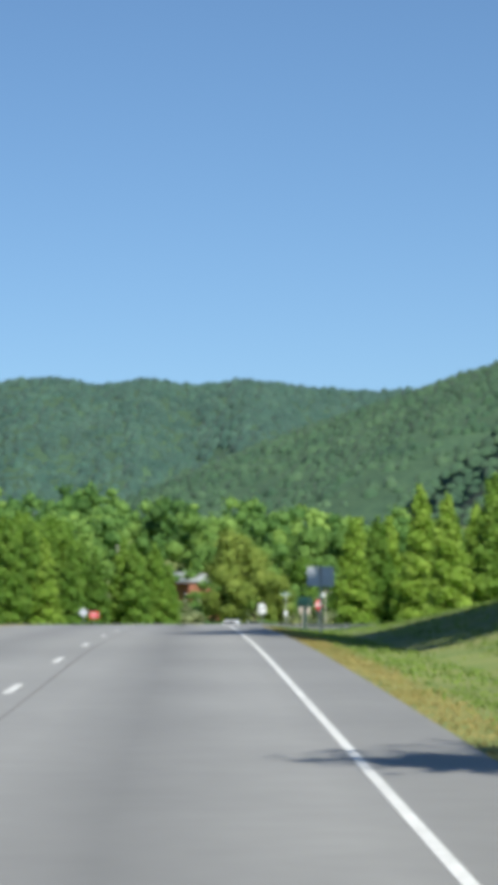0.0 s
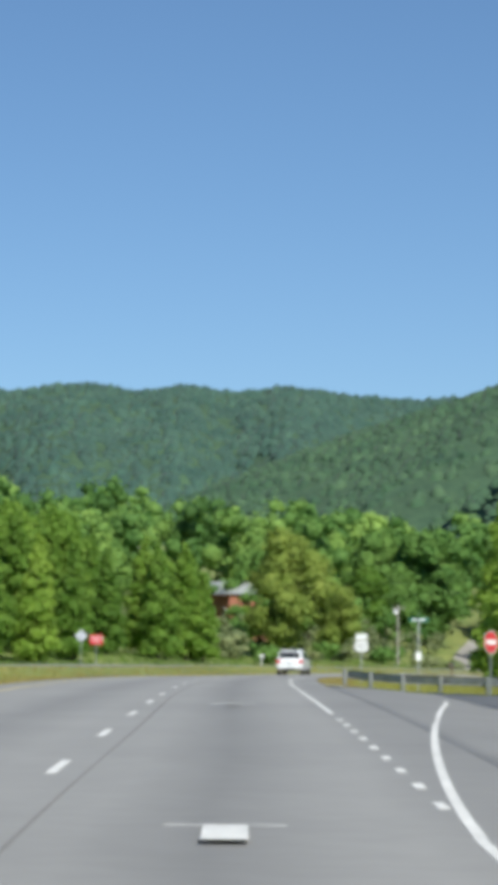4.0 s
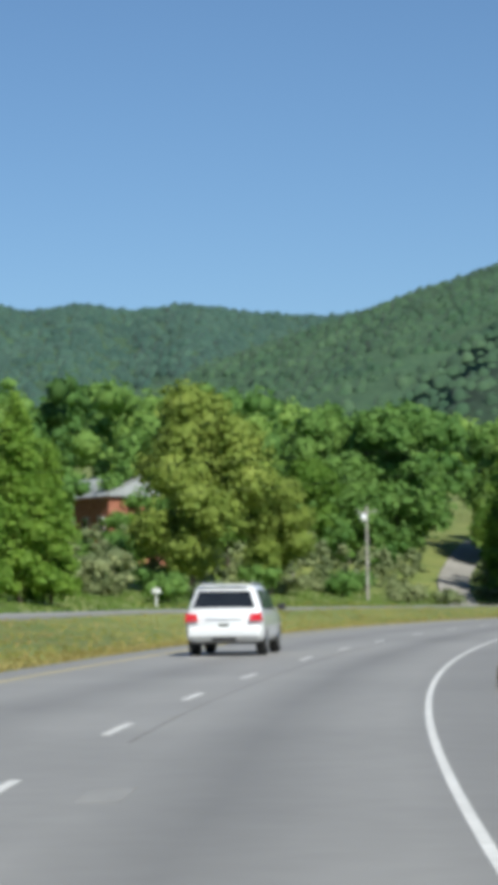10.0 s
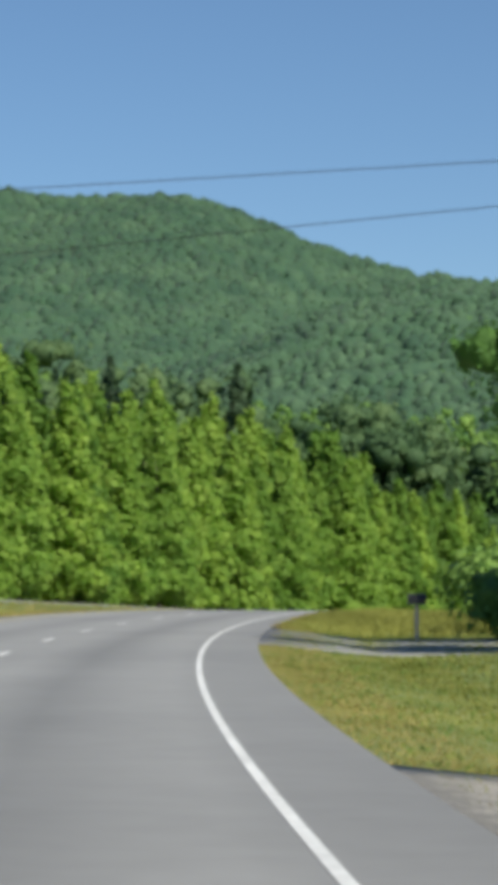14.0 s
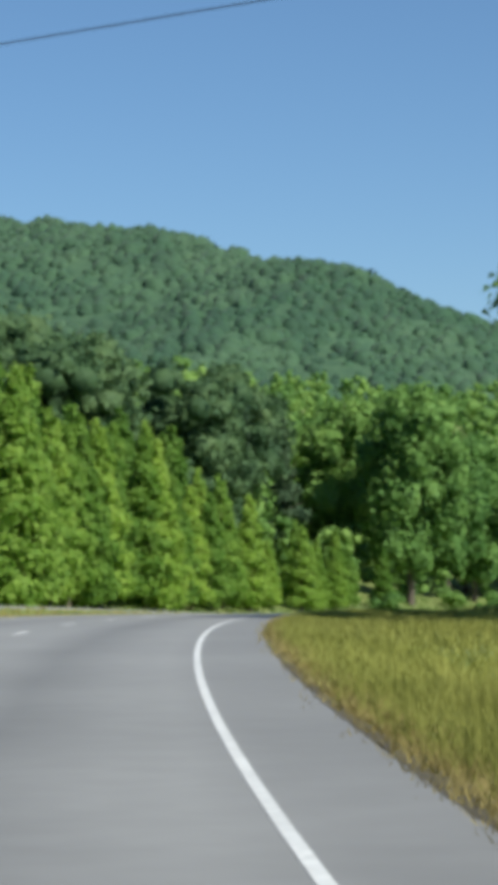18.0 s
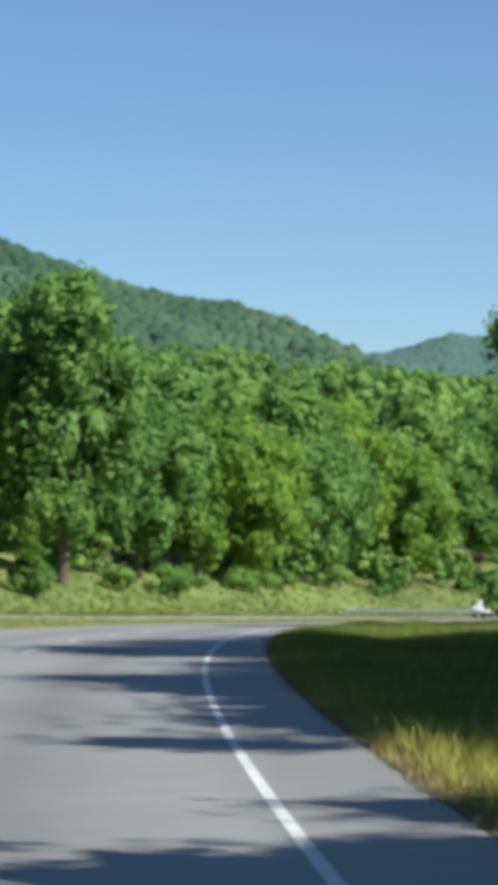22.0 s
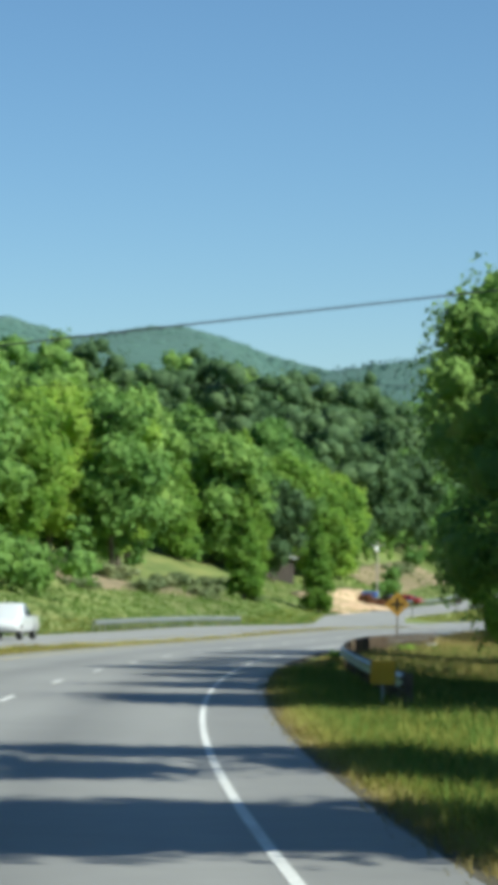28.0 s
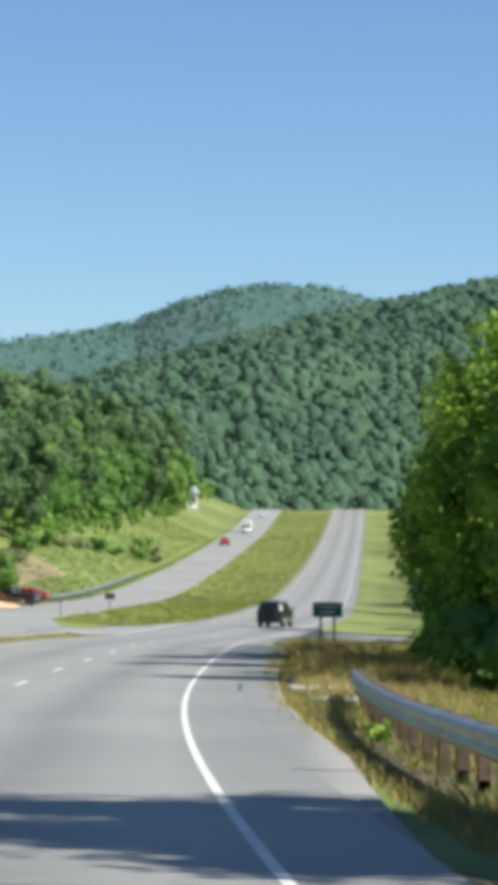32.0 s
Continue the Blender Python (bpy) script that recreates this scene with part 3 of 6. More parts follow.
flat_patch("driveway", [(DRIVE1[0] - 0.5, -1.05), (DRIVE1[1] + 7, -1.05), (DRIVE1[1] - 1, -30), (DRIVE1[0] + 1.0, -30)], GRAVEL, "pale gravel driveway meeting the road edge", "driveway", -0.025, cuts=14, join=True, run=2.2)
flat_patch("driveway", [(DRIVE2[0], -1.05), (DRIVE2[1] + 10, -1.05), (DRIVE2[1] - 2, -40), (DRIVE2[0] + 2.5, -40)], ASPHALT_OLD, "grey asphalt driveway running into tree shade", "driveway", -0.04, cuts=14, join=True, run=2.2)
flat_patch("road", [(CROSS[0], 9.2), (CROSS[1], 9.2), (CROSS[1], CROSS[2] + 0.3), (CROSS[0], CROSS[2] + 0.3)], ASPHALT_OLD, "paved crossing through the grassy median", "road", 0.03)
flat_patch("road", [(1022.0, 30.3), (1082.0, 31.2), (1092.0, 39.0), (1046.0, 41.0)], SAND, "pale sandy lot beside the far carriageway", "ground", 0.05)
flat_patch("road", [(CROSS[0] - 36, -1.0), (CROSS[1] - 18, -1.0), (CROSS[1] - 26, -30), (CROSS[0] - 20, -30)], ASPHALT_OLD, "asphalt side road by the green sign", "road", -0.03, join=True)
flat_patch("driveway", [(491.5, 31.2), (499.5, 31.2), (640.0, 92.0), (631.0, 92.0)], GRAVEL_GREY, "steep grey gravel lane climbing between the trees", "driveway", 0.12, cuts=40)


def edge_shade(name, s0, s1, mat, label, seed, out=0.0, wide=0.26):
    """A ragged dark strip that paints the shade where the asphalt breaks off into the grass."""
    r = np.random.default_rng(seed)
    ss = np.arange(s0, s1, 0.45)
    a = -1.075 + out - 0.04 * r.random(len(ss)) + 0.02 * np.sin(ss * 0.7)
    b = -1.075 - wide + out * 0.3 - 0.06 * r.random(len(ss)) - 0.04 * np.sin(ss * 0.31)
    p, q = road(ss, a, 0.003), road(ss, b, -0.05)
    v = np.stack([p, q], 1).reshape(-1, 3)
    i = 2 * np.arange(len(ss) - 1)
    ob = new(name, raw_mesh(name, v, np.stack([i, i + 1, i + 3, i + 2], 1), mat))
    return tagged(ob, label, "verge", kind="structure")


flat_patch("pavement", [(798.0, -1.0), (905.0, -1.0), (905.0, -2.2), (815.0, -1.75)], ASPHALT, "widened asphalt shoulder beside the guardrail", "shoulder", -0.04, join=True)
flat_patch("ground_bare", [(786.0, -1.9), (866.0, -2.4), (866.0, -3.9), (786.0, -3.6)], SOIL_AND_SHADE, "dark bare soil and litter under the guardrail", "ground", 0.02, cuts=20)
edge_shade("trim", DRIVE2[1] + 10, 800, SOIL_AND_SHADE, "ragged dark strip for the shade where asphalt meets tall grass", 3)
edge_shade("trim", T2 - 8, DRIVE1[0] - 2, SOIL_AND_SHADE, "ragged dark strip for the shade along the island's edge", 4, wide=0.10)

edge = new("edge_line")
tagged(edge, "solid white line along the lane's right edge", "road marking", kind="structure")
for a, b in ((-60, T0 + 1), (152, T1), (T2, 1935)):
    ribbon("stripe", a, b, -0.045, 0.045, 0.004, PAINT_WHITE, thick=0.03, step=3, parent=edge)
# the turn lane's outer line swings out into the side road, another comes back round the corner
swing = lambda s: -3.2 * np.clip((s - T0) / 50, 0, 1) ** 1.35
ribbon("stripe", T0 + 1, T1 - 12, lambda s: swing(s) - 0.05, lambda s: swing(s) + 0.05, lambda s: 0.004 - 0.028 * np.clip(-swing(s) - 1.0, 0, 3), PAINT_WHITE, step=2, thick=0.02, parent=edge)
back = lambda s: -1.2 * np.clip((T2 - s) / 10, 0, 2) ** 1.4
ribbon("stripe", 198, T2, lambda s: back(s) - 0.04, lambda s: back(s) + 0.04, lambda s: 0.004 - 0.028 * np.clip(-back(s) - 1.0, 0, 3), PAINT_WHITE, step=1, thick=0.02, parent=edge)
dotted = new("turn_lane_dots")
tagged(dotted, "short white dots between lane and turn lane", "road marking", kind="structure")
for a in [121.5 + 3.2 * k for k in range(9)] + [T1 + 2.0 + 2.25 * k for k in range(12)]:
    ribbon("dot", a, a + 0.9, -0.05, 0.05, 0.004, PAINT_WHITE, step=1, thick=0.03, parent=dotted)
yellow = new("yellow_line")
tagged(yellow, "faded yellow line along the median edge", "road marking", kind="structure")
ribbon("stripe", -60, CROSS[0] - 4, 8.05, 8.2, 0.006, PAINT_YELLOW, thick=0.004, parent=yellow)
ribbon("stripe", CROSS[1] + 6, 1935, 8.05, 8.2, 0.006, PAINT_YELLOW, thick=0.004, parent=yellow)
lane = new("lane_dashes")
tagged(lane, "broken white line between the two lanes", "road marking", kind="structure")
_da, _dk = np.array(DASH_AT).T
for k in range(-8, 150):
    a = float(np.interp(k, _dk, _da)) + 12.19 * (min(k, 0) + max(k - _dk[-1], 0))
    if -58 < a < 1900:
        ribbon("dash", a - 1.52, a + 1.52, 3.605, 3.715, 0.006, PAINT_WHITE, step=1.6, thick=0.004, parent=lane)
seams = new("road_seams")
tagged(seams, "dark sealed seams and a stained patch on asphalt", "road marking", kind="structure")
for a, b, o, w in ((100, 250, 3.3, 0.022), (270, 330, 3.2, 0.02), (-20, 90, 3.35, 0.02)):
    ribbon("seam", a, b, lambda s, o=o, w=w: o - w + 0.03 * np.sin(s * 0.12), lambda s, o=o, w=w: o + w + 0.03 * np.sin(s * 0.12 + 0.5), 0.004, PATCH, step=1.5, thick=0.003, parent=seams)
ribbon("patch", PATCH_AT, PATCH_AT + 1.7, 2.55, 2.9, 0.004, ASPHALT_OLD, step=1, thick=0.003, parent=seams)
# through arrow on the lane
bm = B()
vs = [bm.verts.new(p) for p in ((-0.34, -1.2, 0), (0.34, -1.2, 0), (0.34, 0.2, 0), (0.95, 0.15, 0), (0.30, 0.85, 0), (0, 1.2, 0), (-0.30, 0.85, 0), (-0.95, 0.15, 0), (-0.34, 0.2, 0))]
bm.faces.new(vs)
for k, a in enumerate(ARROWS):
    me_bm = bm.copy()
    ex = bmesh.ops.extrude_face_region(me_bm, geom=list(me_bm.faces))
    for v in ex["geom"]:
        if isinstance(v, bmesh.types.BMVert):
            v.co.z += 0.004
    for v in me_bm.verts:
        v.co.x, v.co.y = v.co.x * 0.5, v.co.y * 1.5
    bmesh.ops.recalc_face_normals(me_bm, faces=me_bm.faces)
    arrow = part("lane_arrow", me_bm, PAINT_WHITE)
    p = road(a, 1.83, 0.003)
    arrow.matrix_world = pose(*p, 0, 0, -head_at(a))
    tagged(arrow, "white painted arrow on the lane", "road marking", kind="structure")
bm.free()

# ---- trees ----
def leaf_quads(rng, centres, radii, count, size, flat=1.0, drop=0.0):
    """Leaf clumps on and round the shells of several lobes."""
    w = radii[:, 0] * radii[:, 2]
    which = rng.choice(len(centres), count, p=w / w.sum())
    d = rng.normal(size=(count, 3))
    d[:, 2] = d[:, 2] * flat + 0.25
    d /= np.linalg.norm(d, axis=1)[:, None]
    depth = 0.62 + 0.52 * rng.random(count)
    c = centres[which] + d * radii[which] * depth[:, None]
    c[:, 2] -= drop * rng.random(count)
    nrm = d + rng.normal(size=(count, 3)) * 0.6 + np.array([0, 0, 0.25])
    nrm /= np.linalg.norm(nrm, axis=1)[:, None]
    a = np.cross(nrm, rng.normal(size=(count, 3)))
    a /= np.linalg.norm(a, axis=1)[:, None] + 1e-9
    b = np.cross(nrm, a)
    s = size * (0.55 + 0.9 * rng.random(count))[:, None]
    bend = nrm * s * 0.35
    q = np.stack([c - a * s - b * s * 0.45, c + a * s - b * s * 0.35, c + b * s * 0.95 + bend], 1)
    return q.reshape(-1, 3), np.arange(3 * count).reshape(-1, 3)


def ball(level):
    bm = B()
    bmesh.ops.create_icosphere(bm, subdivisions=level, radius=1.0)
    v = np.array([p.co[:] for p in bm.verts])
    f = np.array([[p.index for p in q.verts] for q in bm.faces])
    bm.free()
    return v, f


BALL = {1: ball(1), 2: ball(2)}


def leaf_mass(rng, centres, radii, part_of, level):
    """The close inner leaves of each lobe, as uneven billows."""
    u, f = BALL[level]
    n, m = len(centres), len(u)
    bumps = np.clip(1 + rng.normal(size=(n, m, 1)) * 0.22, 0.5, 1.4)
    v = centres[:, None] + u[None] * bumps * radii[:, None] * part_of
    return v.reshape(-1, 3), (f[None] + (np.arange(n) * m)[:, None, None]).reshape(-1, 3)


def trunk_mesh(rng, h, r, limbs, lo, spread, mat=BARK):
    bm = B()
    tops = []
    p, q = Vector((0, 0, -0.3)), Vector((rng.normal() * 0.1, rng.normal() * 0.1, h * 0.45))
    e = Vector((q.x + rng.normal() * 0.3, q.y + rng.normal() * 0.3, h * 0.9))

    def limb(a, b, r1, r2):
        d = b - a
        bmesh.ops.create_cone(bm, cap_ends=True, segments=7, radius1=r1, radius2=r2, depth=d.length, matrix=Matrix.Translation((a + b) / 2) @ d.to_track_quat("Z", "Y").to_matrix().to_4x4())

    limb(p, q, r, r * 0.7)
    limb(q, e, r * 0.72, r * 0.2)
    for k in range(limbs):
        t = lo + (0.85 - lo) * k / max(limbs - 1, 1)
        a = p.lerp(q, t / 0.45) if t < 0.45 else q.lerp(e, (t - 0.45) / 0.45)
        an = k * 2.4 + rng.random()
        ln = spread * (0.6 + 0.4 * rng.random()) * (1.1 - 0.6 * t)
        limb(a, a + Vector((math.cos(an) * ln, math.sin(an) * ln, ln * 0.55)), r * 0.32 * (1.2 - t), r * 0.08)
    return mesh_of("trunk", bm, mat)


def make_tree(kind, seed, h, wide, mat, count, size, label, inner=0.70):
    """A tree: tapered trunk with limbs and a crown of many leaf clumps over closer inner leaves."""
    rng = np.random.default_rng(seed)
    if kind == "slim":
        n = 22
        t = np.linspace(0.10, 0.97, n)
        rad = wide * (0.30 + 0.70 * np.sin(np.pi * np.clip(t * 0.78 + 0.22, 0, 1))) * np.linspace(1.05, 0.55, n)
        ang = np.arange(n) * 2.4
        c = np.stack([np.cos(ang) * rad * 0.5, np.sin(ang) * rad * 0.5, t * h], 1)
        r = np.stack([rad * 0.56, rad * 0.56, np.full(n, h * 0.075)], 1) * rng.uniform(0.75, 1.2, (n, 1))
    elif kind == "pine":
        n = 17
        t = np.linspace(0.14, 0.97, n)
        rad = wide * (1.06 - t) * rng.uniform(0.7, 1.15, n)
        ang = np.arange(n) * 2.4
        c = np.stack([np.cos(ang) * rad * 0.4, np.sin(ang) * rad * 0.4, t * h], 1)
        r = np.stack([rad * 0.7, rad * 0.7, np.full(n, h * 0.045)], 1)
    elif kind == "bush":
        n = 9
        c = np.stack([rng.normal(size=n) * wide * 0.38, rng.normal(size=n) * wide * 0.38, h * rng.uniform(0.25, 0.65, n)], 1)
        r = np.stack([np.full(n, wide * 0.42), np.full(n, wide * 0.42), np.full(n, h * 0.32)], 1) * rng.uniform(0.6, 1.1, (n, 1))
    else:
        n = 42
        ph, cz = rng.random(n) * 6.28, rng.uniform(-1, 1, n)
        k = np.sqrt(1 - cz**2) * np.where(np.arange(n) < 14, rng.uniform(0.05, 0.45, n), rng.uniform(0.55, 0.9, n))
        cz = np.where(np.arange(n) < 14, cz * 0.75, cz)
        c = np.stack([np.cos(ph) * k * wide, np.sin(ph) * k * wide, h * (0.53 + 0.36 * cz)], 1)
        r = np.stack([np.full(n, wide * 0.32)] * 2 + [np.full(n, h * 0.098)], 1) * rng.uniform(0.6, 1.25, (n, 1)) * np.where(np.arange(n) < 14, 1.3, 1.0)[:, None]
    v, f = leaf_quads(rng, c, r, count, size, 0.8, drop=0.3)
    v2, f2 = leaf_mass(rng, c, r, inner, 2 if kind != "bush" else 1)
    crown_me = raw_mesh("crown", np.r_[v, v2], np.r_[f, f2 + len(v)], mat)
    crown_me.shade_smooth()
    root = new("tree" if kind != "bush" else "bush")
    tr = new("trunk", trunk_mesh(rng, h * (0.9 if kind != "bush" else 0.6), max(0.05, h * 0.016), 7 if kind != "bush" else 4, 0.25, wide * 0.8))
    cr = new("crown", crown_me)
    tr.parent = cr.parent = root
    tagged(root, label, "tree" if kind != "bush" else "bush")
    root["tall"] = h
    return root


_used = set()


def plant(proto, s, off, scale=1.0, turn=0.0, group="", label="", up=0.0):
    p = road(s, off)
    z = p[2] + float(lie(s, off)) - 0.15 + up
    m = pose(p[0], p[1], z, 0, 0, turn) @ Matrix.Diagonal((scale, scale, scale, 1))
    if proto.name not in _used:
        _used.add(proto.name)
        ob = proto
        ob.matrix_basis = m
    else:
        ob = copy_thing(proto, pose(p[0], p[1], z, 0, 0, turn))
        ob.scale = (scale, scale, scale)
    return tagged(ob, label, "", group)


SLIM = [make_tree("slim", 11 + k, 13.0, 2.7, LEAF_BRIGHT, 4200, 0.25, "slender young broadleaf with bright yellow-green leaves") for k in range(4)]
OAK = [make_tree("oak", 31 + k, 17.0, 5.3, LEAF_MID, 6000, 0.34, "full-grown broadleaf tree with rounded green crown") for k in range(4)]
GRAND = [make_tree("oak", 41 + k, 26.0, 6.0, LEAF_MID, 10000, 0.36, "towering old broadleaf tree with billowing green crown") for k in range(2)]
DARK = [make_tree("oak", 51 + k, 18.0, 5.2, LEAF_DARK, 5600, 0.34, "tall dark green broadleaf tree with deep gaps") for k in range(3)]
SPRING = [make_tree("oak", 61 + k, 15.0, 4.3, LEAF_BRIGHT, 5600, 0.31, "leafy broadleaf with fresh light green crown") for k in range(3)]
SHADE = [make_tree("oak", 131 + k, 17.0, 5.2, LEAF_MID, 9500, 0.145, "tall leafy roadside tree shading the verge", 0.58) for k in range(3)]
FRESH = [make_tree("oak", 141 + k, 15.0, 4.4, LEAF_FRESH, 10000, 0.19, "sunlit roadside broadleaf with fresh green leaves", 0.36) for k in range(3)]
OLIVE = [make_tree("oak", 71 + k, 18.0, 5.9, LEAF_OLIVE, 12000, 0.28, "broad olive-yellow tree standing over the bank", 0.74) for k in range(2)]
PINE = [make_tree("pine", 81 + k, 19.0, 4.0, NEEDLE, 5200, 0.28, "dark green pine rising above the broadleaves", 0.65) for k in range(2)]
BUSH = [make_tree("bush", 91 + k, 2.6, 2.2, LEAF_MID, 900, 0.14, "low leafy green bush at the edge of the woods") for k in range(3)]
BRUSH = [make_tree("bush", 101 + k, 2.2, 2.4, LEAF_GREY, 900, 0.13, "pale grey-green brush with seed heads on bank") for k in range(2)]
RUST = make_tree("bush", 111, 1.6, 1.6, LEAF_RUST, 700, 0.12, "rust-brown shrub beside the lane")
WEED = [make_tree("bush", 121 + k, 0.8, 0.9, LEAF_BRIGHT, 600, 0.07, "knee-high green weeds at the kerb") for k in range(2)]

VEHICLES = [
    (316.0, 6.05, 0, 0.0, CAR_WHITE, "clean white sport utility vehicle with dark rear glass", "suv"),
    (828.0, 17.0, 180, 0.1, CAR_WHITE, "white pickup truck on the opposite carriageway", "pickup"),
    (990.0, 2.2, -8, 0.0, CAR_BLACK, "black boxy off-road vehicle leaving the junction", "jeep"),
    (1070.0, 31.8, 70, 0.0, CAR_BLACK, "black pickup parked by the gravel lane", "pickup"),
    (1093.0, 33.0, 80, 0.2, CAR_RED, "red sedan parked by the gravel lane", "sedan"),
    (1445.0, 29.5, 180, 0.0, CAR_RED, "red pickup on the climbing far carriageway", "pickup"),
    (1540.0, 28.6, 180, 0.0, CAR_WHITE, "white box truck on the climbing far carriageway", "box_truck"),
    (1650.0, 28.5, 180, 0.0, CAR_WHITE, "white sedan far up the opposite carriageway", "sedan"),
]
HOUSES = [
    (507, 72, -35, -0.4, 12, 8, 6.0, 2.0, BRICK_RED, ROOF_METAL, "red brick house with pale metal roof among trees", "house", 4),
    (1600, 50, 20, 0.2, 9, 7, 3.0, 1.8, SIDING, ROOF_METAL, "small white house on the far hillside", "house", 2),
    (906, 44, -70, 0.0, 7, 5, 2.4, 1.2, SHED_DARK, SHED_DARK, "dark wooden shed under the trees", "shed", 1),
    (1062, 46, -60, 0.0, 5, 4, 2.4, 1.0, SHED_DARK, ROOF_METAL, "small dark shed with a pale metal roof", "shed", 1),
]
BELTS = [
    (SLIM, 290, 416, 36, 46, 28, 0.75, 1.05, "young trees beyond the median"),
    (SPRING + SLIM, 320, 430, 48, 62, 22, 0.8, 1.05, "young trees beyond the median"),
    (SPRING + OAK, 552, 615, 56, 78, 14, 0.95, 1.2, "wood behind the bank"),
    (OAK + SPRING, 470, 560, 64, 82, 12, 0.7, 0.95, "wood behind the bank"),
    (SLIM, 514, 640, 31, 35, 34, 1.08, 1.34, "row of young trees along the curve"),
    (SLIM, 640, 672, 31, 35, 10, 0.95, 1.15, "row of young trees along the curve"),
    (SLIM, 672, 697, 31, 35, 8, 0.72, 0.9, "row of young trees along the curve"),
    (SLIM, 697, 736, 31, 35, 11, 0.45, 0.65, "row of young trees along the curve"),
    (SLIM, 518, 660, 37, 46, 32, 1.3, 1.5, "row of young trees along the curve"),
    (SLIM, 660, 692, 37, 44, 8, 1.05, 1.2, "row of young trees along the curve"),
    (DARK, 690, 760, 48, 58, 8, 1.05, 1.25, "tall wood outside the curve"),
    (SPRING + OAK + SPRING, 780, 870, 33, 41, 17, 0.95, 1.25, "tall wood outside the curve"),
    (SPRING + OAK + SLIM, 880, 1010, 46, 66, 28, 0.95, 1.35, "wood on the far bank"),
    (OAK + SLIM, 1040, 1110, 46, 60, 14, 0.9, 1.2, "wood on the far bank"),
    (SLIM + DARK + SPRING, 1046, 1112, 40, 49, 13, 0.8, 1.1, "wood on the far bank"),
    (OAK + DARK, 1110, 1560, 47, 58, 40, 0.9, 1.3, "wood along the climbing road"),
    (SLIM, 198, 262, -8.5, -19, 14, 0.62, 0.85, "trees round the side road"),
    (SHADE, 424, 470, -11, -22, 7, 0.6, 0.9, "trees shading the driveway"),
    (SHADE, 545, 602, -12.5, -16, 11, 0.95, 1.15, "roadside wood casting shade"),
    (SHADE, 726, 758, -12, -15, 6, 0.85, 1.0, "roadside wood casting shade"),
    (FRESH, 850, 906, -8, -12, 9, 0.62, 0.76, "trees by the green sign"),
    (OAK + SPRING, 930, 1300, -14, -24, 16, 0.7, 1.0, "trees along the climbing road"),
]
SINGLES = [
    (BRUSH[0], 452, 50, 1.5, 20, 0), (BUSH[1], 460, 53, 1.5, 70, 0), (BUSH[2], 467, 54, 1.6, 10, 0), (BRUSH[1], 444, 47, 1.4, 40, 0), (BUSH[0], 474, 55, 1.5, 0, 0), (OLIVE[0], 456, 42, 0.93, 20, 0), (OLIVE[1], 473, 42, 0.60, 80, 0), (GRAND[0], 751, 33.5, 1.0, 0, 0), (GRAND[1], 773, 37, 0.86, 50, 0), (GRAND[1], 759, 44, 0.95, 140, 0), (GRAND[0], 792, 42, 0.68, 200, 0), (PINE[0], 638, 60, 1.12, 0, 0), (PINE[1], 631, 63, 1.0, 30, 0), (PINE[1], 678, 62, 1.1, 80, 0), (DARK[0], 640, 66, 1.0, 0, 0), (DARK[1], 684, 62, 1.05, 0, 0), (DARK[2], 598, 70, 1.0, 0, 0), (PINE[0], 585, 80, 0.93, 0, 0), (SPRING[0], 499, 66, 0.34, 0, 0), (OAK[1], 493, 64.5, 0.32, 60, 0), (OAK[0], 505, 66.5, 0.33, 20, 0), (PINE[0], 672, 60, 1.24, 50, 0), (PINE[0], 742, 49, 0.95, 10, 0), (PINE[1], 748, 47, 0.9, 10, 0),
    (SHADE[0], 404, -8.8, 0.62, 30, 0), (SHADE[1], 413, -10.5, 0.62, 70, 0), (BUSH[0], 418, -8.4, 1.0, 0, 0), (BUSH[1], 428, -8.8, 1.15, 40, 0), (BUSH[2], 438, -9.4, 1.3, 90, 0), (BUSH[1], 897, 31.5, 2.1, 0, 0), (BUSH[0], 884, 32.5, 1.15, 30, 0), (BUSH[2], 876, 33, 1.0, 80, 0), (SLIM[1], 1022, 33, 0.78, 0, 0), (SLIM[2], 1000, 37, 0.85, 0, 0),
    (RUST, 1060, 33, 1.2, 0, 0), (RUST, 1068, 35, 1.0, 40, 0), (PINE[1], 150, -26, 0.7, 0, 0), (SHADE[0], 509, -13.2, 1.0, 0, 0), (SHADE[1], 517, -13.6, 1.05, 40, 0), (SHADE[2], 526, -12.8, 1.0, 80, 0), (SHADE[0], 535, -13.4, 1.0, 120, 0), (SHADE[2], 650, -13, 1.1, 70, 0), (SHADE[0], 656, -13.5, 1.1, 10, 0), (SHADE[1], 64, -13.6, 1.5, 0, 0), (SHADE[2], 76, -14.4, 1.45, 30, 0), (SHADE[0], 14, -7.9, 0.86, 30, 0), (SHADE[1], 688, -9.8, 0.82, 0, 0), (SHADE[2], 698, -9.2, 0.8, 0, 0), (SHADE[0], 708, -9.6, 0.85, 60, 0), (SHADE[1], 762, -7.9, 0.72, 0, 0), (SHADE[0], 770, -8.5, 0.76, 50, 0), (SHADE[2], 778, -8.5, 0.70, 90, 0), (SHADE[1], 791, -12.5, 0.95, 20, 0), (SHADE[2], 799, -12.8, 0.95, 70, 0),
]
for k in range(26):
    SINGLES.append((BRUSH[k % 2] if k % 3 else BUSH[k % 3], 440 + 5.2 * k, 38 + 7 * abs(math.sin(k * 1.7)), 0.7 + 0.35 * abs(math.cos(k * 2.1)), 37 * k, 0))
for k in range(14):
    SINGLES.append((BRUSH[k % 2], 905 + 8 * k, 35.5 + 8 * abs(math.sin(k * 2.1)), 0.45 + 0.5 * abs(math.cos(k * 1.7)), 43 * k, 0))
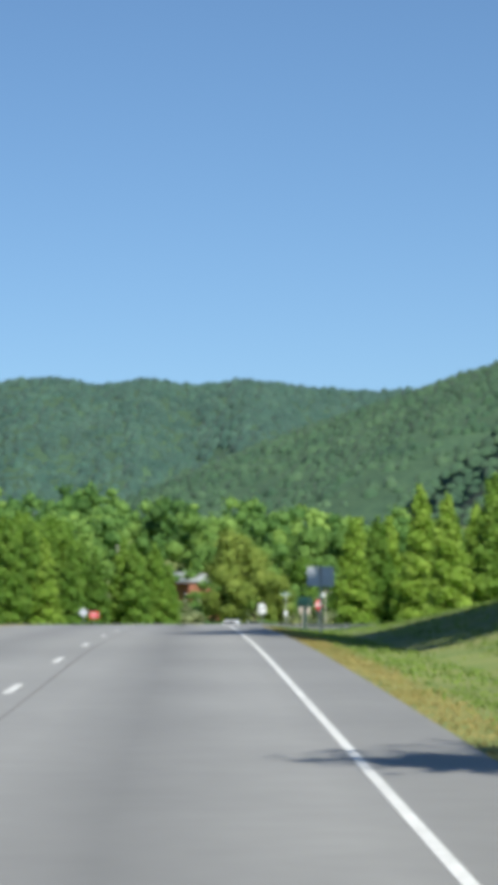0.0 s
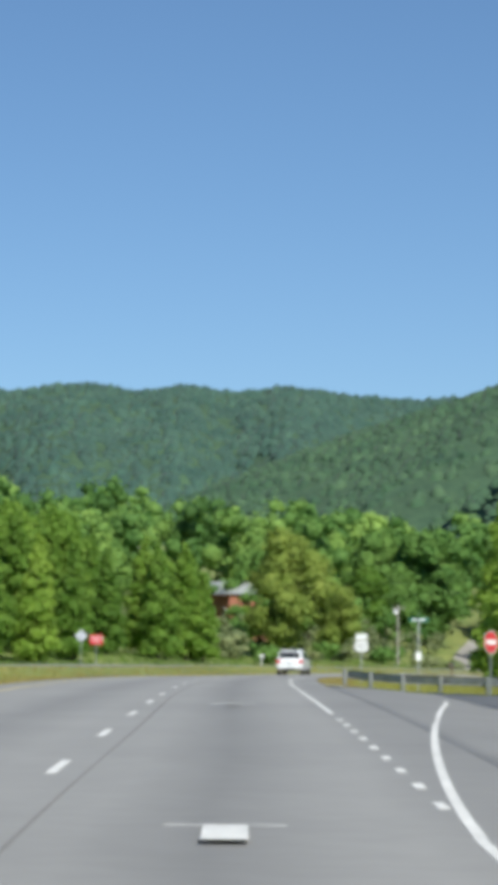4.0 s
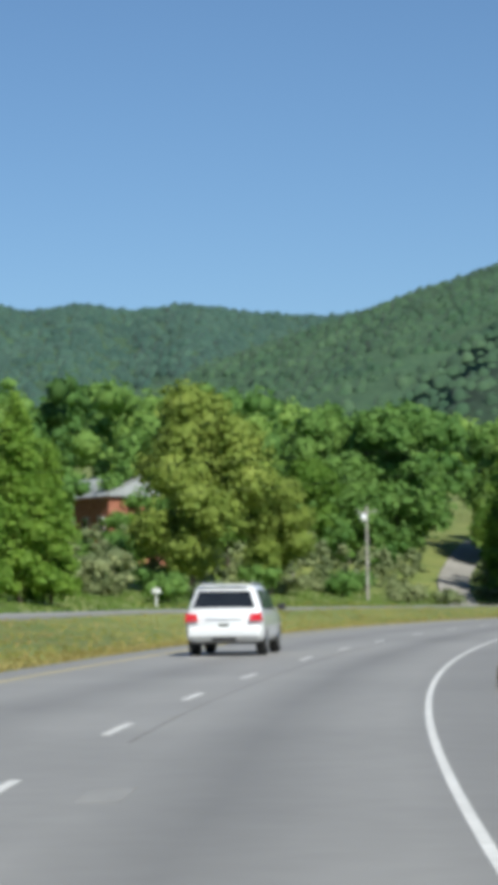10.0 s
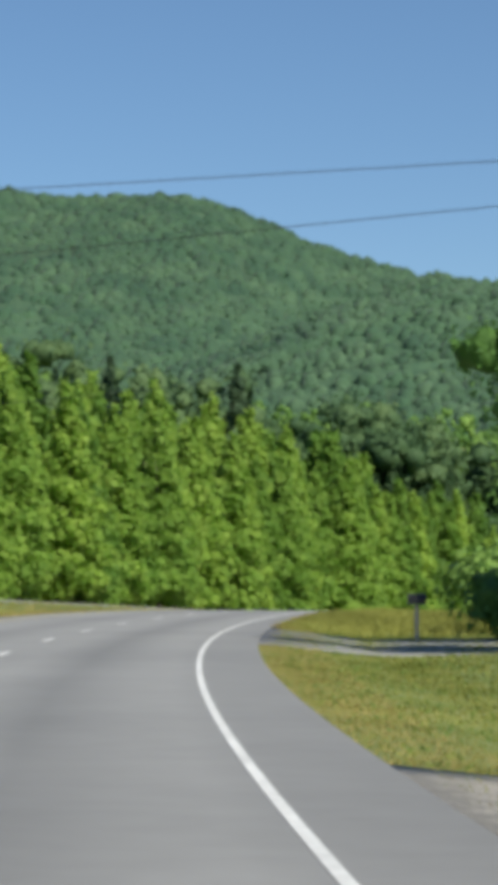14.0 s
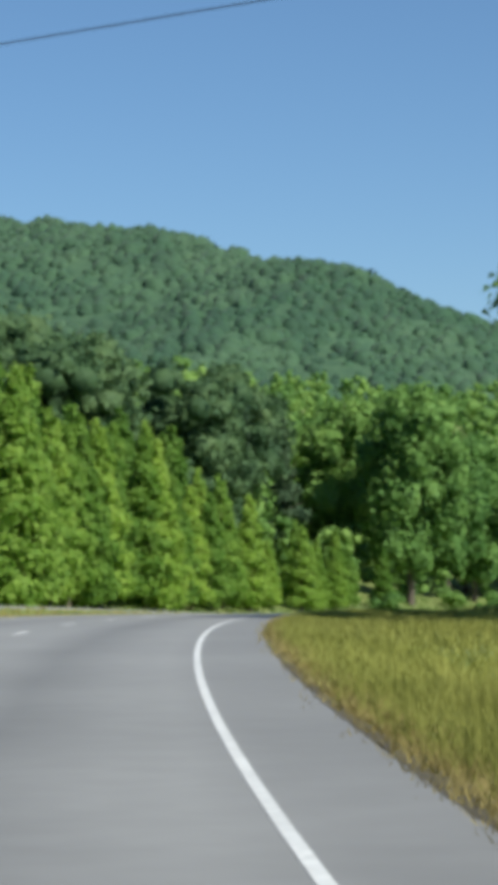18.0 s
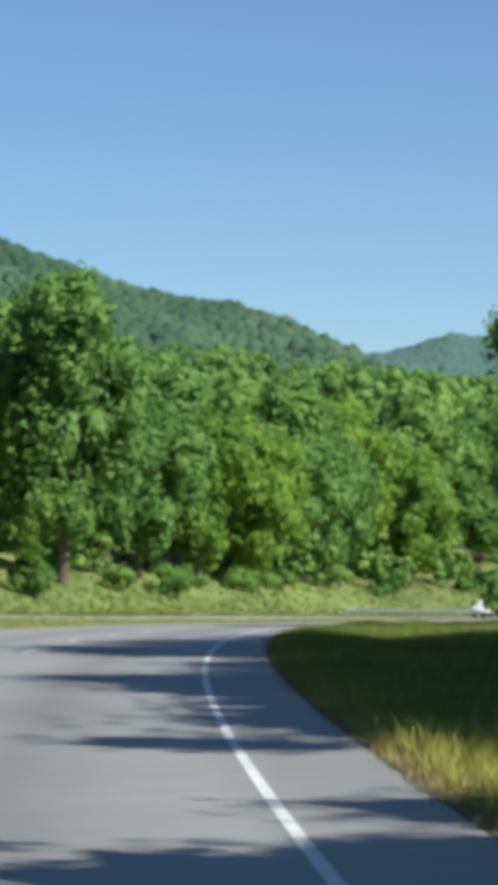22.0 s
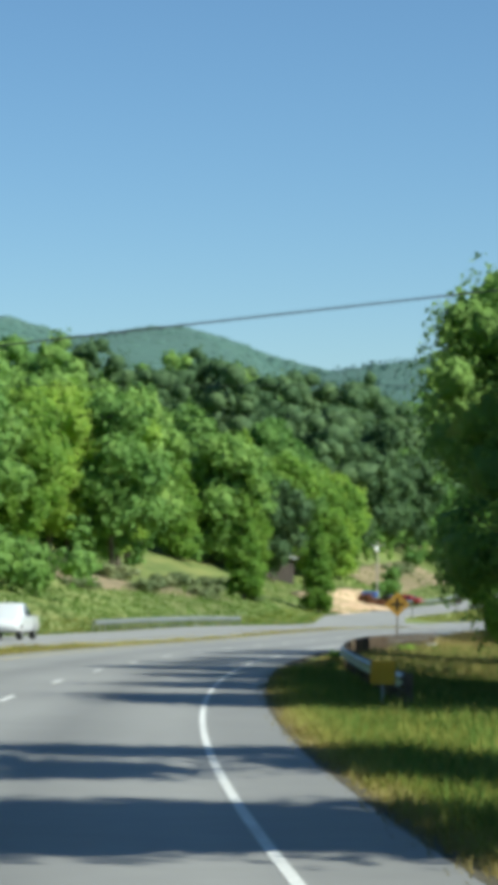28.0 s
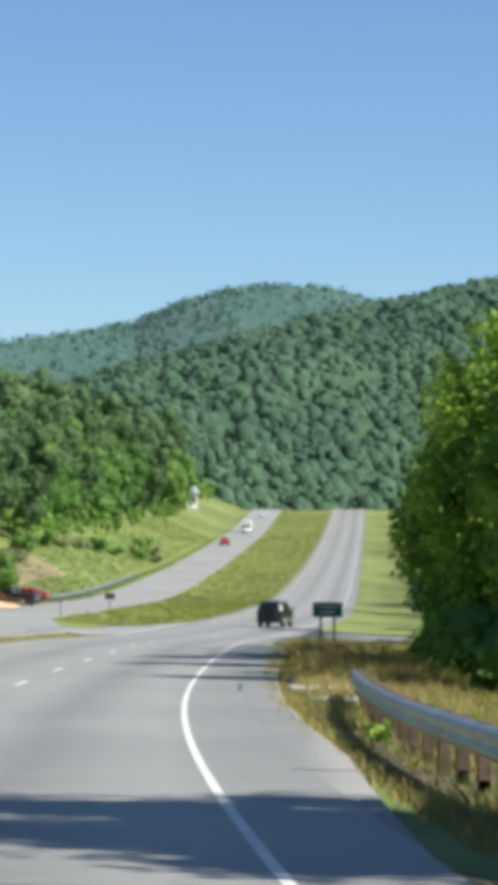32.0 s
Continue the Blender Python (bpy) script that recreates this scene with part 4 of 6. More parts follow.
for k in range(16):
    SINGLES.append(((BUSH + BRUSH)[k % 5], 1104 + 17 * k, 36.5 + 9 * abs(math.sin(k * 2.9)), 0.6 + 0.6 * abs(math.cos(k * 1.3)), 51 * k, 0))
for k in range(14):
    SINGLES.append((BUSH[k % 3], 735 + 9.2 * k, 30.5 + 4 * abs(math.sin(k * 2.3)) + (4 if k > 25 else 0), 0.6 + 0.5 * abs(math.cos(k * 1.3)), 51 * k, 0))
for k in range(30):
    SINGLES.append((BUSH[k % 3], 640 + 9 * k, -9.4 - 2 * abs(math.sin(k * 1.9)), 0.6 + 0.5 * abs(math.cos(k * 1.1)), 67 * k, 0))
for k in range(14):
    SINGLES.append((BUSH[k % 3], 851 + 4.2 * k, -8.4 - 2.6 * abs(math.sin(k * 1.9)), 0.75 + 0.45 * abs(math.cos(k * 1.1)), 67 * k, 0))
for k in range(4):
    SINGLES.append((WEED[k % 2], 788 + 16.6 * k, -1.85 - 0.9 * abs(math.sin(k * 2.2)) - max(0, k - 8) * 0.04 - 0.25, 0.30 + 0.5 * abs(math.cos(k * 1.7)), 40 * k, 0))
WOODS = [
    (400, 620, 72, 112, 40, (14, 20), LEAF_MID, "green broadleaf wood behind the bank", 539, 0.37),
    (600, 760, 50, 92, 44, (17, 24), LEAF_DARK, "dark wood behind the young trees", 539, 0.37),
    (735, 880, 42, 62, 30, (13, 20), LEAF_MID, "tall green wood outside the curve", 616, 0.38),
    (880, 1060, 64, 98, 34, (17, 23), LEAF_MID, "green wood on the far bank", 539, 0.37),
    (1120, 1720, 50, 88, 110, (15, 26), LEAF_DARK, "dark green wood along the climbing road", 385, 0.38),
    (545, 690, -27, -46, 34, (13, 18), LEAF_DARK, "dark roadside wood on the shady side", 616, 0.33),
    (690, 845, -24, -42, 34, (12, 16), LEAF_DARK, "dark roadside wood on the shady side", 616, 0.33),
    (150, 330, -22, -55, 24, (9, 14), LEAF_MID, "green trees behind the side road", 462, 0.31),
    (930, 1700, -18, -44, 70, (9, 14), LEAF_MID, "green trees beside the climbing road", 308, 0.37),
    (330, 700, 105, 330, 336, (14, 21), LEAF_MID, "deep green broadleaf woods behind the bank", 115, 0.62),
    (880, 1140, 78, 140, 95, (14, 20), LEAF_MID, "green broadleaf woods high on the slope", 302, 0.39),
    (700, 1100, 90, 330, 270, (15, 22), LEAF_MID, "deep green broadleaf woods on the rising slope", 115, 0.62),
    (1080, 1750, 80, 420, 384, (13, 20), LEAF_MID, "deep green woods beside the climbing road", 115, 0.62),
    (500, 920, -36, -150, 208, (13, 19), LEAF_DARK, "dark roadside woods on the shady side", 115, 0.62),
    (900, 1850, -40, -190, 304, (10, 16), LEAF_MID, "green woods beside the climbing road", 115, 0.62),
    (100, 440, -55, -170, 112, (9, 14), LEAF_MID, "green woods behind the side road", 115, 0.62),
    (-60, 380, 62, 300, 240, (11, 17), LEAF_MID, "green woods beyond the opposite carriageway", 115, 0.62),
    (425, 620, 42, 74, 150, (2.0, 5.0), LEAF_GREY, "brushy undergrowth below the trees on bank", 52, 0.25),
    (470, 620, 58, 90, 90, (5, 9), LEAF_MID, "leafy saplings filling the wood's lower storey", 82, 0.3),
    (560, 740, 36, 58, 170, (3.0, 7.0), LEAF_MID, "leafy undergrowth below the young trees", 67, 0.27),
    (735, 880, 33, 56, 150, (3.0, 8.0), LEAF_MID, "leafy undergrowth outside the curve", 75, 0.3),
    (880, 1065, 48, 80, 150, (2.5, 7.5), LEAF_MID, "leafy undergrowth on the far bank", 67, 0.3),
    (1090, 1330, 48, 62, 90, (10, 16), LEAF_MID, "wood's edge beside the climbing road", 392, 0.34),
    (1100, 1720, 46, 56, 260, (2.0, 6.0), LEAF_MID, "bushy edge below the climbing road's wood", 52, 0.3),
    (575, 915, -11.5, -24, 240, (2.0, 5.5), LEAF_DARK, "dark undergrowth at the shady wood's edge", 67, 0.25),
    (925, 1500, -9, -26, 260, (3.0, 8.0), LEAF_MID, "bushy edge beside the climbing road", 60, 0.3),
    (200, 330, -16, -40, 60, (2.5, 6.0), LEAF_MID, "bushes round the side road", 67, 0.27),
]
GRASSES = [
    (425, 765, -1.18, -1.7, 20000, 0.17, GRASS_DRY, "straw-dry grass fringe along the asphalt edge", 0.012),
    (425, 765, -1.45, -3.4, 42000, 0.33, GRASS_GOLD, "tall golden-green grass on the verge", 0.011),
    (425, 765, -3.0, -9.0, 22000, 0.44, GRASS_GOLD, "tall golden-green grass behind the fringe", 0.02),
    (560, 765, -1.8, -9.0, 40000, 0.40, GRASS_GREEN, "tall green grass on the verge", 0.015),
    (-20, 116, -1.15, -1.9, 6000, 0.06, GRASS_DRY, "short dry grass at the asphalt edge", 0.012),
    (-20, 160, -1.8, -13, 12000, 0.10, GRASS_GREEN, "short mown green grass on the bank", 0.03),
    (197, 345, -1.15, -2.6, 16000, 0.09, GRASS_DRY, "dry straw-coloured grass on the island", 0.012),
    (197, 345, -2.4, -14, 12000, 0.13, GRASS_GOLD, "yellowing grass behind the island", 0.03),
    (318, 425, -1.15, -4.5, 24000, 0.05, GRASS_GOLD, "short yellow-green lawn by the driveways", 0.009),
    (318, 425, -1.12, -2.4, 9000, 0.05, GRASS_DRY, "dry tan grass where the lawn meets the road", 0.009),
    (318, 425, -3.5, -12, 12000, 0.09, GRASS_GOLD, "short yellow-green lawn behind the driveways", 0.025),
    (318, 425, -1.4, -12, 7000, 0.08, GRASS_GREEN, "short green lawn by the driveways", 0.02),
    (-20, 950, 9.5, 10.8, 14000, 0.14, GRASS_DRY, "dry grass edging the median", 0.02),
    (-20, 950, 9.6, 12.5, 12000, 0.16, GRASS_DRY, "dry tan grass along the median edge", 0.025),
    (-20, 950, 10.5, lambda s: near_edge(s) - 0.3, 9000, 0.16, GRASS_DRY, "dry tan grass on the median", 0.04),
    (-20, 950, 10.5, lambda s: near_edge(s) - 0.3, 13000, 0.15, GRASS_GOLD, "yellow-green grass on the median", 0.04),
    (250, 1500, lambda s: near_edge(s) + 9.6, lambda s: near_edge(s) + 24, 24000, 0.45, GRASS_GREEN, "rough green grass on the far bank", 0.06),
    (430, 1100, lambda s: near_edge(s) + 9.4, lambda s: near_edge(s) + 14, 9000, 0.3, GRASS_GOLD, "yellowing grass on the far verge", 0.05),
    (1003, 1700, 9.6, lambda s: near_edge(s) - 0.3, 14000, 0.3, GRASS_GOLD, "yellow-green grass on the wide median", 0.06),
    (765, 950, -1.7, -3.4, 15000, 0.24, GRASS_DRY, "dry brown grass along the guardrail", 0.014),
    (765, 950, -2.6, -9, 10000, 0.45, GRASS_DRY, "dry brown grass behind the guardrail", 0.03),
    (842, 905, -2.6, -6.0, 5000, 0.75, GRASS_DRY, "tall dry brown grass on the mound", 0.02),
    (765, 950, -2.4, -11, 8000, 0.40, GRASS_GREEN, "green weeds behind the guardrail", 0.03),
]
RIDGES = [
    ("mountain_west", [(-1660, 4066, -50), (-964, 4190, 397), (-541, 4265, 411), (-261, 4292, 418), (-164, 4296, 424), (-107, 4298, 411), (-42, 4299, 422), (38, 4299, 415), (128, 4298, 418), (217, 4294, 405), (306, 4288, 406), (462, 4224, 398), (1117, 3954, -50)], 1500, "long blue-green wooded ridge behind the valley", 70, 12000, 1, -45.0, (6, 10), 0.6, 0.05, HILL_HAZE, 0),
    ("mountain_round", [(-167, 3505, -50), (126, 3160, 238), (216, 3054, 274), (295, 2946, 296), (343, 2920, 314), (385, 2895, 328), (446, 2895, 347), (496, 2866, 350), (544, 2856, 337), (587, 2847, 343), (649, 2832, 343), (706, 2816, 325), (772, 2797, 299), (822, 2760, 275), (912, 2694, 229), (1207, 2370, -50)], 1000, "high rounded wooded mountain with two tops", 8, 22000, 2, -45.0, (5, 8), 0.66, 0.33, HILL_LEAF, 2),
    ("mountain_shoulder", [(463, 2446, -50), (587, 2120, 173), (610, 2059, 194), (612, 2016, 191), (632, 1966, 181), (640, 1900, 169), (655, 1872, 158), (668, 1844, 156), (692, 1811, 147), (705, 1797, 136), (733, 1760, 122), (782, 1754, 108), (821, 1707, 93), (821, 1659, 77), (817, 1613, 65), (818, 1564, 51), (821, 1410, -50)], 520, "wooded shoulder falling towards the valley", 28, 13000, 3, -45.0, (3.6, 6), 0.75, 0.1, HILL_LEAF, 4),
    ("mountain_far", [(1257, 3013, -50), (1412, 2776, 132), (1477, 2676, 137), (1524, 2645, 145), (1561, 2619, 157), (1593, 2596, 153), (1629, 2569, 161), (1657, 2547, 152), (1679, 2530, 155), (1703, 2484, 142), (1738, 2415, 147), (1814, 2379, 133), (1836, 2330, 116), (1852, 2271, 98), (1851, 2198, 78), (1848, 2001, -50)], 800, "distant hazy green range with several tops", 40, 8000, 4, -45.0, (5, 8), 0.55, 0.06, HILL_HAZE_FAR, 0),
    ("mountain_east", [(1660, 2355, -50), (1684, 2157, 80), (1694, 2074, 96), (1690, 2004, 108), (1710, 1981, 119), (1737, 1949, 141), (1763, 1916, 146), (1817, 1895, 143), (1829, 1844, 134), (1850, 1778, 110), (1925, 1541, -50)], 700, "broad flat-topped wooded mountain ahead", 40, 11000, 5, -45.0, (3.8, 6.2), 0.75, 0.06, HILL_HAZE_FAR, 3),
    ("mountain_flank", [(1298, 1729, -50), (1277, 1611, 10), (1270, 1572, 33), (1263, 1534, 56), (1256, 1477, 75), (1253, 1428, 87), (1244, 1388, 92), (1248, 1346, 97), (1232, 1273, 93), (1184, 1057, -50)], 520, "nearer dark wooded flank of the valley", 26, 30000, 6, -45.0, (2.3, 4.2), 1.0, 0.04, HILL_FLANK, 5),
]

# ---- woods ----
rng = np.random.default_rng(7)


def on_lane(s, o, room):
    """Whether a place lies on or beside the gravel lane up the bank."""
    along = np.interp(o, [28, 31.2, 61.6, 92], [488, 495, 565, 634])
    return (np.abs(s - along) < 4.5 + room + 3.0 * np.clip((o - 45) / 15, 0, 1)) & (o > 28) & (o < 96)


def by_house(s, o):
    """Whether a place lies in the open strip below the brick house."""
    return (np.abs(s - (433 + (o - 40) * 2.3)) < 6.0) & (o > 44) & (o < 76)


def belt(protos, s0, s1, o0, o1, count, lo=0.8, hi=1.2, group="", seed=0, label=""):
    """Single trees scattered over a stretch of the roadside."""
    r = np.random.default_rng(seed)
    for k in range(count):
        s, o = s0 + (s1 - s0) * (k + r.uniform(0.1, 0.9)) / count, o0 + (o1 - o0) * r.random()
        i, size, turn = int(r.integers(len(protos))), r.uniform(lo, hi), r.uniform(0, 360)
        if not on_lane(s, o, 3.0) and not by_house(s, o):
            plant(protos[i], s, o, size, turn, group, label)


def add_tone(me, tone):
    """Lets each tree of a joined wood be lighter or darker than its neighbours."""
    at = me.attributes.new("tone", "FLOAT", "POINT")
    at.data.foreach_set("value", np.clip(tone, -1.0, 1.0).astype(np.float32))


def wood_stuff(name, s0, s1, o0, o1, count, hi, mat, label, seed=0, quads=70, size=0.95, away=None):
    """Woods too deep to count, as one mesh of leaf clumps over trunks."""
    r = np.random.default_rng(seed)
    s, o = s0 + (s1 - s0) * r.random(count), o0 + (o1 - o0) * r.random(count)
    base = road(s, o)
    base[:, 2] += lie(s, o)
    vs, fs, at = [], [], 0
    clear = on_lane(s, o, hi[1] * 0.3) | (by_house(s, o) & (hi[1] > 5.5))
    for k in range(count):
        if clear[k]:
            continue
        h = r.uniform(*hi)
        w = h * r.uniform(0.22, 0.34)
        n = 16 if quads > 150 else 13
        ph, cz = r.random(n) * 6.28, r.uniform(-1, 1, n)
        kk = np.sqrt(1 - cz**2) * r.uniform(0.45, 0.75, n)
        c = np.stack([np.cos(ph) * kk * w, np.sin(ph) * kk * w, h * (0.54 + 0.34 * cz)], 1)
        rad = np.stack([np.full(n, w * 0.38)] * 2 + [np.full(n, h * 0.10)], 1) * r.uniform(0.65, 1.3, (n, 1))
        v, f = leaf_quads(r, c, rad, quads, size, 0.8)
        v2, f2 = leaf_mass(r, c, rad, 0.70, 1)
        v, f = np.r_[v, v2], np.r_[f, f2 + len(v)]
        vs.append(v + base[k]), fs.append(f + at)
        at += len(v)
    me = raw_mesh(name, np.concatenate(vs), np.concatenate(fs), mat)
    me.shade_smooth()
    add_tone(me, np.repeat(r.normal(size=len(vs)) * 0.55, [len(v) for v in vs]))
    ob = new(name, me)
    return tagged(ob, label, "woods", kind="stuff")


for row in BELTS:
    protos, s0, s1, o0, o1, count, lo, hi, group = row
    belt(protos, s0, s1, o0, o1, count, lo, hi, group, seed=int(s0 * 7 + o0 * 3 + count))
for proto, s, off, scale, turn, up in SINGLES:
    if on_lane(s, off, 0.0):
        continue
    plant(proto, s, off, scale, turn, "", up=up)
for k, (s0, s1, o0, o1, count, hi, mat, label, quads, size) in enumerate(WOODS):
    wood_stuff("woods", s0, s1, o0, o1, count, hi, mat, label, 400 + k, quads, size)


# ---- mountains ----
def ridge(name, crest, wide, label, spurs, trees, seed, low=-30.0, crown=(4.5, 8.0), reach=0.92, back=0.06, mat=HILL_LEAF, tufts=6):
    """A wooded ridge: a crest line, flanks with spurs, and crowns as one mesh."""
    crest = np.array(crest, float)
    d = np.r_[0, np.cumsum(np.hypot(*np.diff(crest[:, :2], axis=0).T))]
    n = int(d[-1] / 30) + 2
    u = np.linspace(0, d[-1], n)
    cx, cy, cz = [soft_at(u, d, crest[:, k]) for k in range(3)]
    tx, ty = np.gradient(cx), np.gradient(cy)
    ln = np.hypot(tx, ty)
    nx, ny = ty / ln, -tx / ln
    v = np.linspace(-1, 1, 61)
    spread = wide * np.clip((cz - low) / (cz.max() - low), 0.12, 1)

    def height(ui, vv):
        a = np.abs(vv)
        top = np.interp(ui, u, cz)
        s = spurs * a * (1 - a) * 2.2 * (np.sin(ui / 130 + seed) + 0.6 * np.sin(ui / 61 + 2 * seed + vv * 2) + 0.35 * np.sin(ui / 29 + 3 * seed))
        return low + (top - low) * (1 - a**1.15) + s + 2.5 * np.sin(ui / 23 + seed) * (1 - a)

    U, V = np.meshgrid(u, v, indexing="ij")
    X = cx[:, None] + nx[:, None] * V * spread[:, None]
    Y = cy[:, None] + ny[:, None] * V * spread[:, None]
    Z = height(U, V)
    m = len(v)
    i = (np.arange(n - 1)[:, None] * m + np.arange(m - 1)[None]).ravel()
    ob = new(name, raw_mesh(name, np.stack([X, Y, Z], -1).reshape(-1, 3), np.stack([i, i + 1, i + m + 1, i + m], 1), HILL_HAZE_SOIL if mat is HILL_HAZE_FAR else HILL_SHADE_SOIL))
    ob.data.shade_smooth()
    tagged(ob, label, "mountain", kind="structure")
    r = np.random.default_rng(seed + 5)
    uu = np.where(r.random(trees) < 0.3, r.uniform(0, d[-1], trees), r.uniform(d[1] * 0.7, d[-2] * 0.8 + d[-1] * 0.2, trees))
    if mat is HILL_FLANK:
        uu = r.uniform(d[1] * 0.7, d[-1], trees)
    vv = np.sign(r.random(trees) - back) * r.random(trees) ** (0.75 if mat is HILL_FLANK else 1.05) * reach
    vv[: trees // 12] = r.normal(size=trees // 12) * 0.02
    size = r.uniform(*crown, trees) * r.uniform(0.7, 1.15, trees)
    gi, gj = uu / u[1], (vv + 1) * (m - 1) / 2
    ai, aj = np.clip(gi.astype(int), 0, n - 2), np.clip(gj.astype(int), 0, m - 2)
    fi, fj = gi - ai, gj - aj
    foot = (Z[ai, aj] * (1 - fj) + Z[ai, aj + 1] * fj) * (1 - fi) + (Z[ai + 1, aj] * (1 - fj) + Z[ai + 1, aj + 1] * fj) * fi
    c = np.stack([np.interp(uu, u, cx) + np.interp(uu, u, nx) * vv * np.interp(uu, u, spread), np.interp(uu, u, cy) + np.interp(uu, u, ny) * vv * np.interp(uu, u, spread), foot - size * 0.5], -1)
    side = 4 if mat is HILL_FLANK else 5
    an = np.arange(side) * 2 * math.pi / side
    shape = np.r_[np.stack([np.cos(an), np.sin(an), 0 * an], -1), np.stack([np.cos(an + 0.6) * 0.74, np.sin(an + 0.6) * 0.74, 0 * an + 0.78], -1), [[0, 0, 1.12]]]
    k = np.arange(side)
    kn = (k + 1) % side
    tri = np.r_[np.stack([k, kn, side + k], 1), np.stack([kn, side + kn, side + k], 1), np.stack([side + k, side + kn, 0 * k + 2 * side], 1)]
    turn = r.uniform(0, 6.28, trees)
    co, si = np.cos(turn)[:, None], np.sin(turn)[:, None]
    wob = r.uniform(0.72, 1.25, (trees, len(shape)))
    px, py = (shape[:, 0] * co - shape[:, 1] * si) * wob, (shape[:, 0] * si + shape[:, 1] * co) * wob
    pz = shape[:, 2] * (0.5 if mat is HILL_HAZE_FAR else 1.0) * r.uniform(0.9, 1.35, (trees, 1)) * r.uniform(0.85, 1.15, (trees, len(shape)))
    crowns = c[:, None, :] + np.stack([px, py, pz], -1) * size[:, None, None]
    q = r.normal(size=(trees, tufts, 3))
    q[..., 2] = np.abs(q[..., 2]) + 0.15
    q /= np.linalg.norm(q, axis=2)[..., None]
    at = c[:, None, :] + q * np.array([0.95, 0.95, 1.2]) * (size[:, None] * r.uniform(0.8, 1.1, (trees, tufts)))[..., None]
    nrm = q + r.normal(size=q.shape) * 0.5
    a_ = np.cross(nrm, r.normal(size=q.shape))
    a_ /= np.linalg.norm(a_, axis=2)[..., None] + 1e-9
    b_ = np.cross(nrm / np.linalg.norm(nrm, axis=2)[..., None], a_)
    w_ = (size[:, None] * r.uniform(0.16, 0.62 if mat is HILL_FLANK else 0.36, (trees, tufts)))[..., None]
    leaves = np.stack([at - a_ * w_ - b_ * w_ * 0.5, at + a_ * w_ - b_ * w_ * 0.4, at + b_ * w_ + nrm * w_ * 0.3], 2)
    nv = crowns.shape[0] * crowns.shape[1]
    faces = np.r_[(tri[None] + (np.arange(trees) * len(shape))[:, None, None]).reshape(-1, 3), np.arange(trees * tufts * 3).reshape(-1, 3) + nv]
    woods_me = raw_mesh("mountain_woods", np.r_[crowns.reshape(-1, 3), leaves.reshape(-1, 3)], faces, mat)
    woods_me.shade_smooth()
    tone = r.normal(size=trees) * 0.26 + 0.30 * ripple(c[:, 0], c[:, 1], 70.0, seed)
    add_tone(woods_me, np.r_[np.repeat(tone, len(shape)), np.repeat(tone, tufts * 3)])
    t = new("mountain_woods", woods_me)
    tagged(t, "dense broadleaf forest covering the mountainside", "forest", kind="stuff")
    return ob


def soft_at(x, xs, ys):
    """Smooth curve through uneven knots."""
    g = np.gradient(ys, xs)
    i = np.clip(np.searchsorted(xs, x) - 1, 0, len(xs) - 2)
    h = xs[i + 1] - xs[i]
    t = (x - xs[i]) / h
    return (2 * t**3 - 3 * t**2 + 1) * ys[i] + (t**3 - 2 * t**2 + t) * h * g[i] + (-2 * t**3 + 3 * t**2) * ys[i + 1] + (t**3 - t**2) * h * g[i + 1]


for row in RIDGES:
    ridge(*row)


# ---- grass ----
def grass(name, s0, s1, o0, o1, count, tall, mat, label, wide, seed):
    """Blades in tufts over a strip of verge, one mesh."""
    r = np.random.default_rng(seed)
    s = r.uniform(s0, s1, count)
    a = o0(s) if callable(o0) else o0
    b = o1(s) if callable(o1) else o1
    o = a + (b - a) * r.random(count)
    p = road(s, o)
    p[:, 2] += lie(s, o) - 0.06
    blades = 3
    p = np.repeat(p, blades, 0)
    n = len(p)
    p[:, :2] += r.normal(size=(n, 2)) * 0.12
    an = r.uniform(0, 6.28, n)
    h = tall * r.uniform(0.45, 1.15, n) * np.repeat(0.75 + 0.35 * ripple(p[::blades, 0], p[::blades, 1], 2.5), blades)
    w = wide * r.uniform(0.6, 1.4, n)
    lean = r.normal(size=(n, 2)) * 0.45 * h[:, None]
    d = np.stack([np.cos(an) * w, np.sin(an) * w, 0 * w], -1)
    tip = np.stack([lean[:, 0], lean[:, 1], h], -1)
    v = np.stack([p - d, p + d, p + tip], 1).reshape(-1, 3)
    me = raw_mesh(name, v, np.arange(3 * n).reshape(-1, 3), mat)
    return tagged(new(name, me), label, "grass", kind="stuff")


for k, row in enumerate(GRASSES):
    grass("grass", *row, seed=700 + k)


# ---- road furniture ----
def u_post(h, at=0.0):
    bm = B()
    box(bm, (0.05, 0.012, h), (at, 0, h / 2))
    box(bm, (0.012, 0.035, h), (at - 0.022, 0.018, h / 2))
    box(bm, (0.012, 0.035, h), (at + 0.022, 0.018, h / 2))
    return bm


def plate(w, h, z, thick=0.006, round_=0.04, y=-0.012):
    bm = B()
    box(bm, (w, thick, h), (0, y, z))
    vert = [e for e in bm.edges if abs(e.verts[0].co.x - e.verts[1].co.x) < 1e-5 and abs(e.verts[0].co.z - e.verts[1].co.z) < 1e-5]
    bmesh.ops.bevel(bm, geom=vert, offset=round_, segments=4, affect="EDGES", profile=0.5)
    return bm


def ngon(sides, r, z, y, thick=0.006, start=0.0, sx=1.0):
    bm = B()
    vs = [bm.verts.new((math.cos(start + 2 * math.pi * k / sides) * r * sx, y, z + math.sin(start + 2 * math.pi * k / sides) * r)) for k in range(sides)]
    f = bm.faces.new(vs)
    ex = bmesh.ops.extrude_face_region(bm, geom=[f])
    for v in ex["geom"]:
        if isinstance(v, bmesh.types.BMVert):
            v.co.y += thick
    bmesh.ops.recalc_face_normals(bm, faces=bm.faces)
    return bm


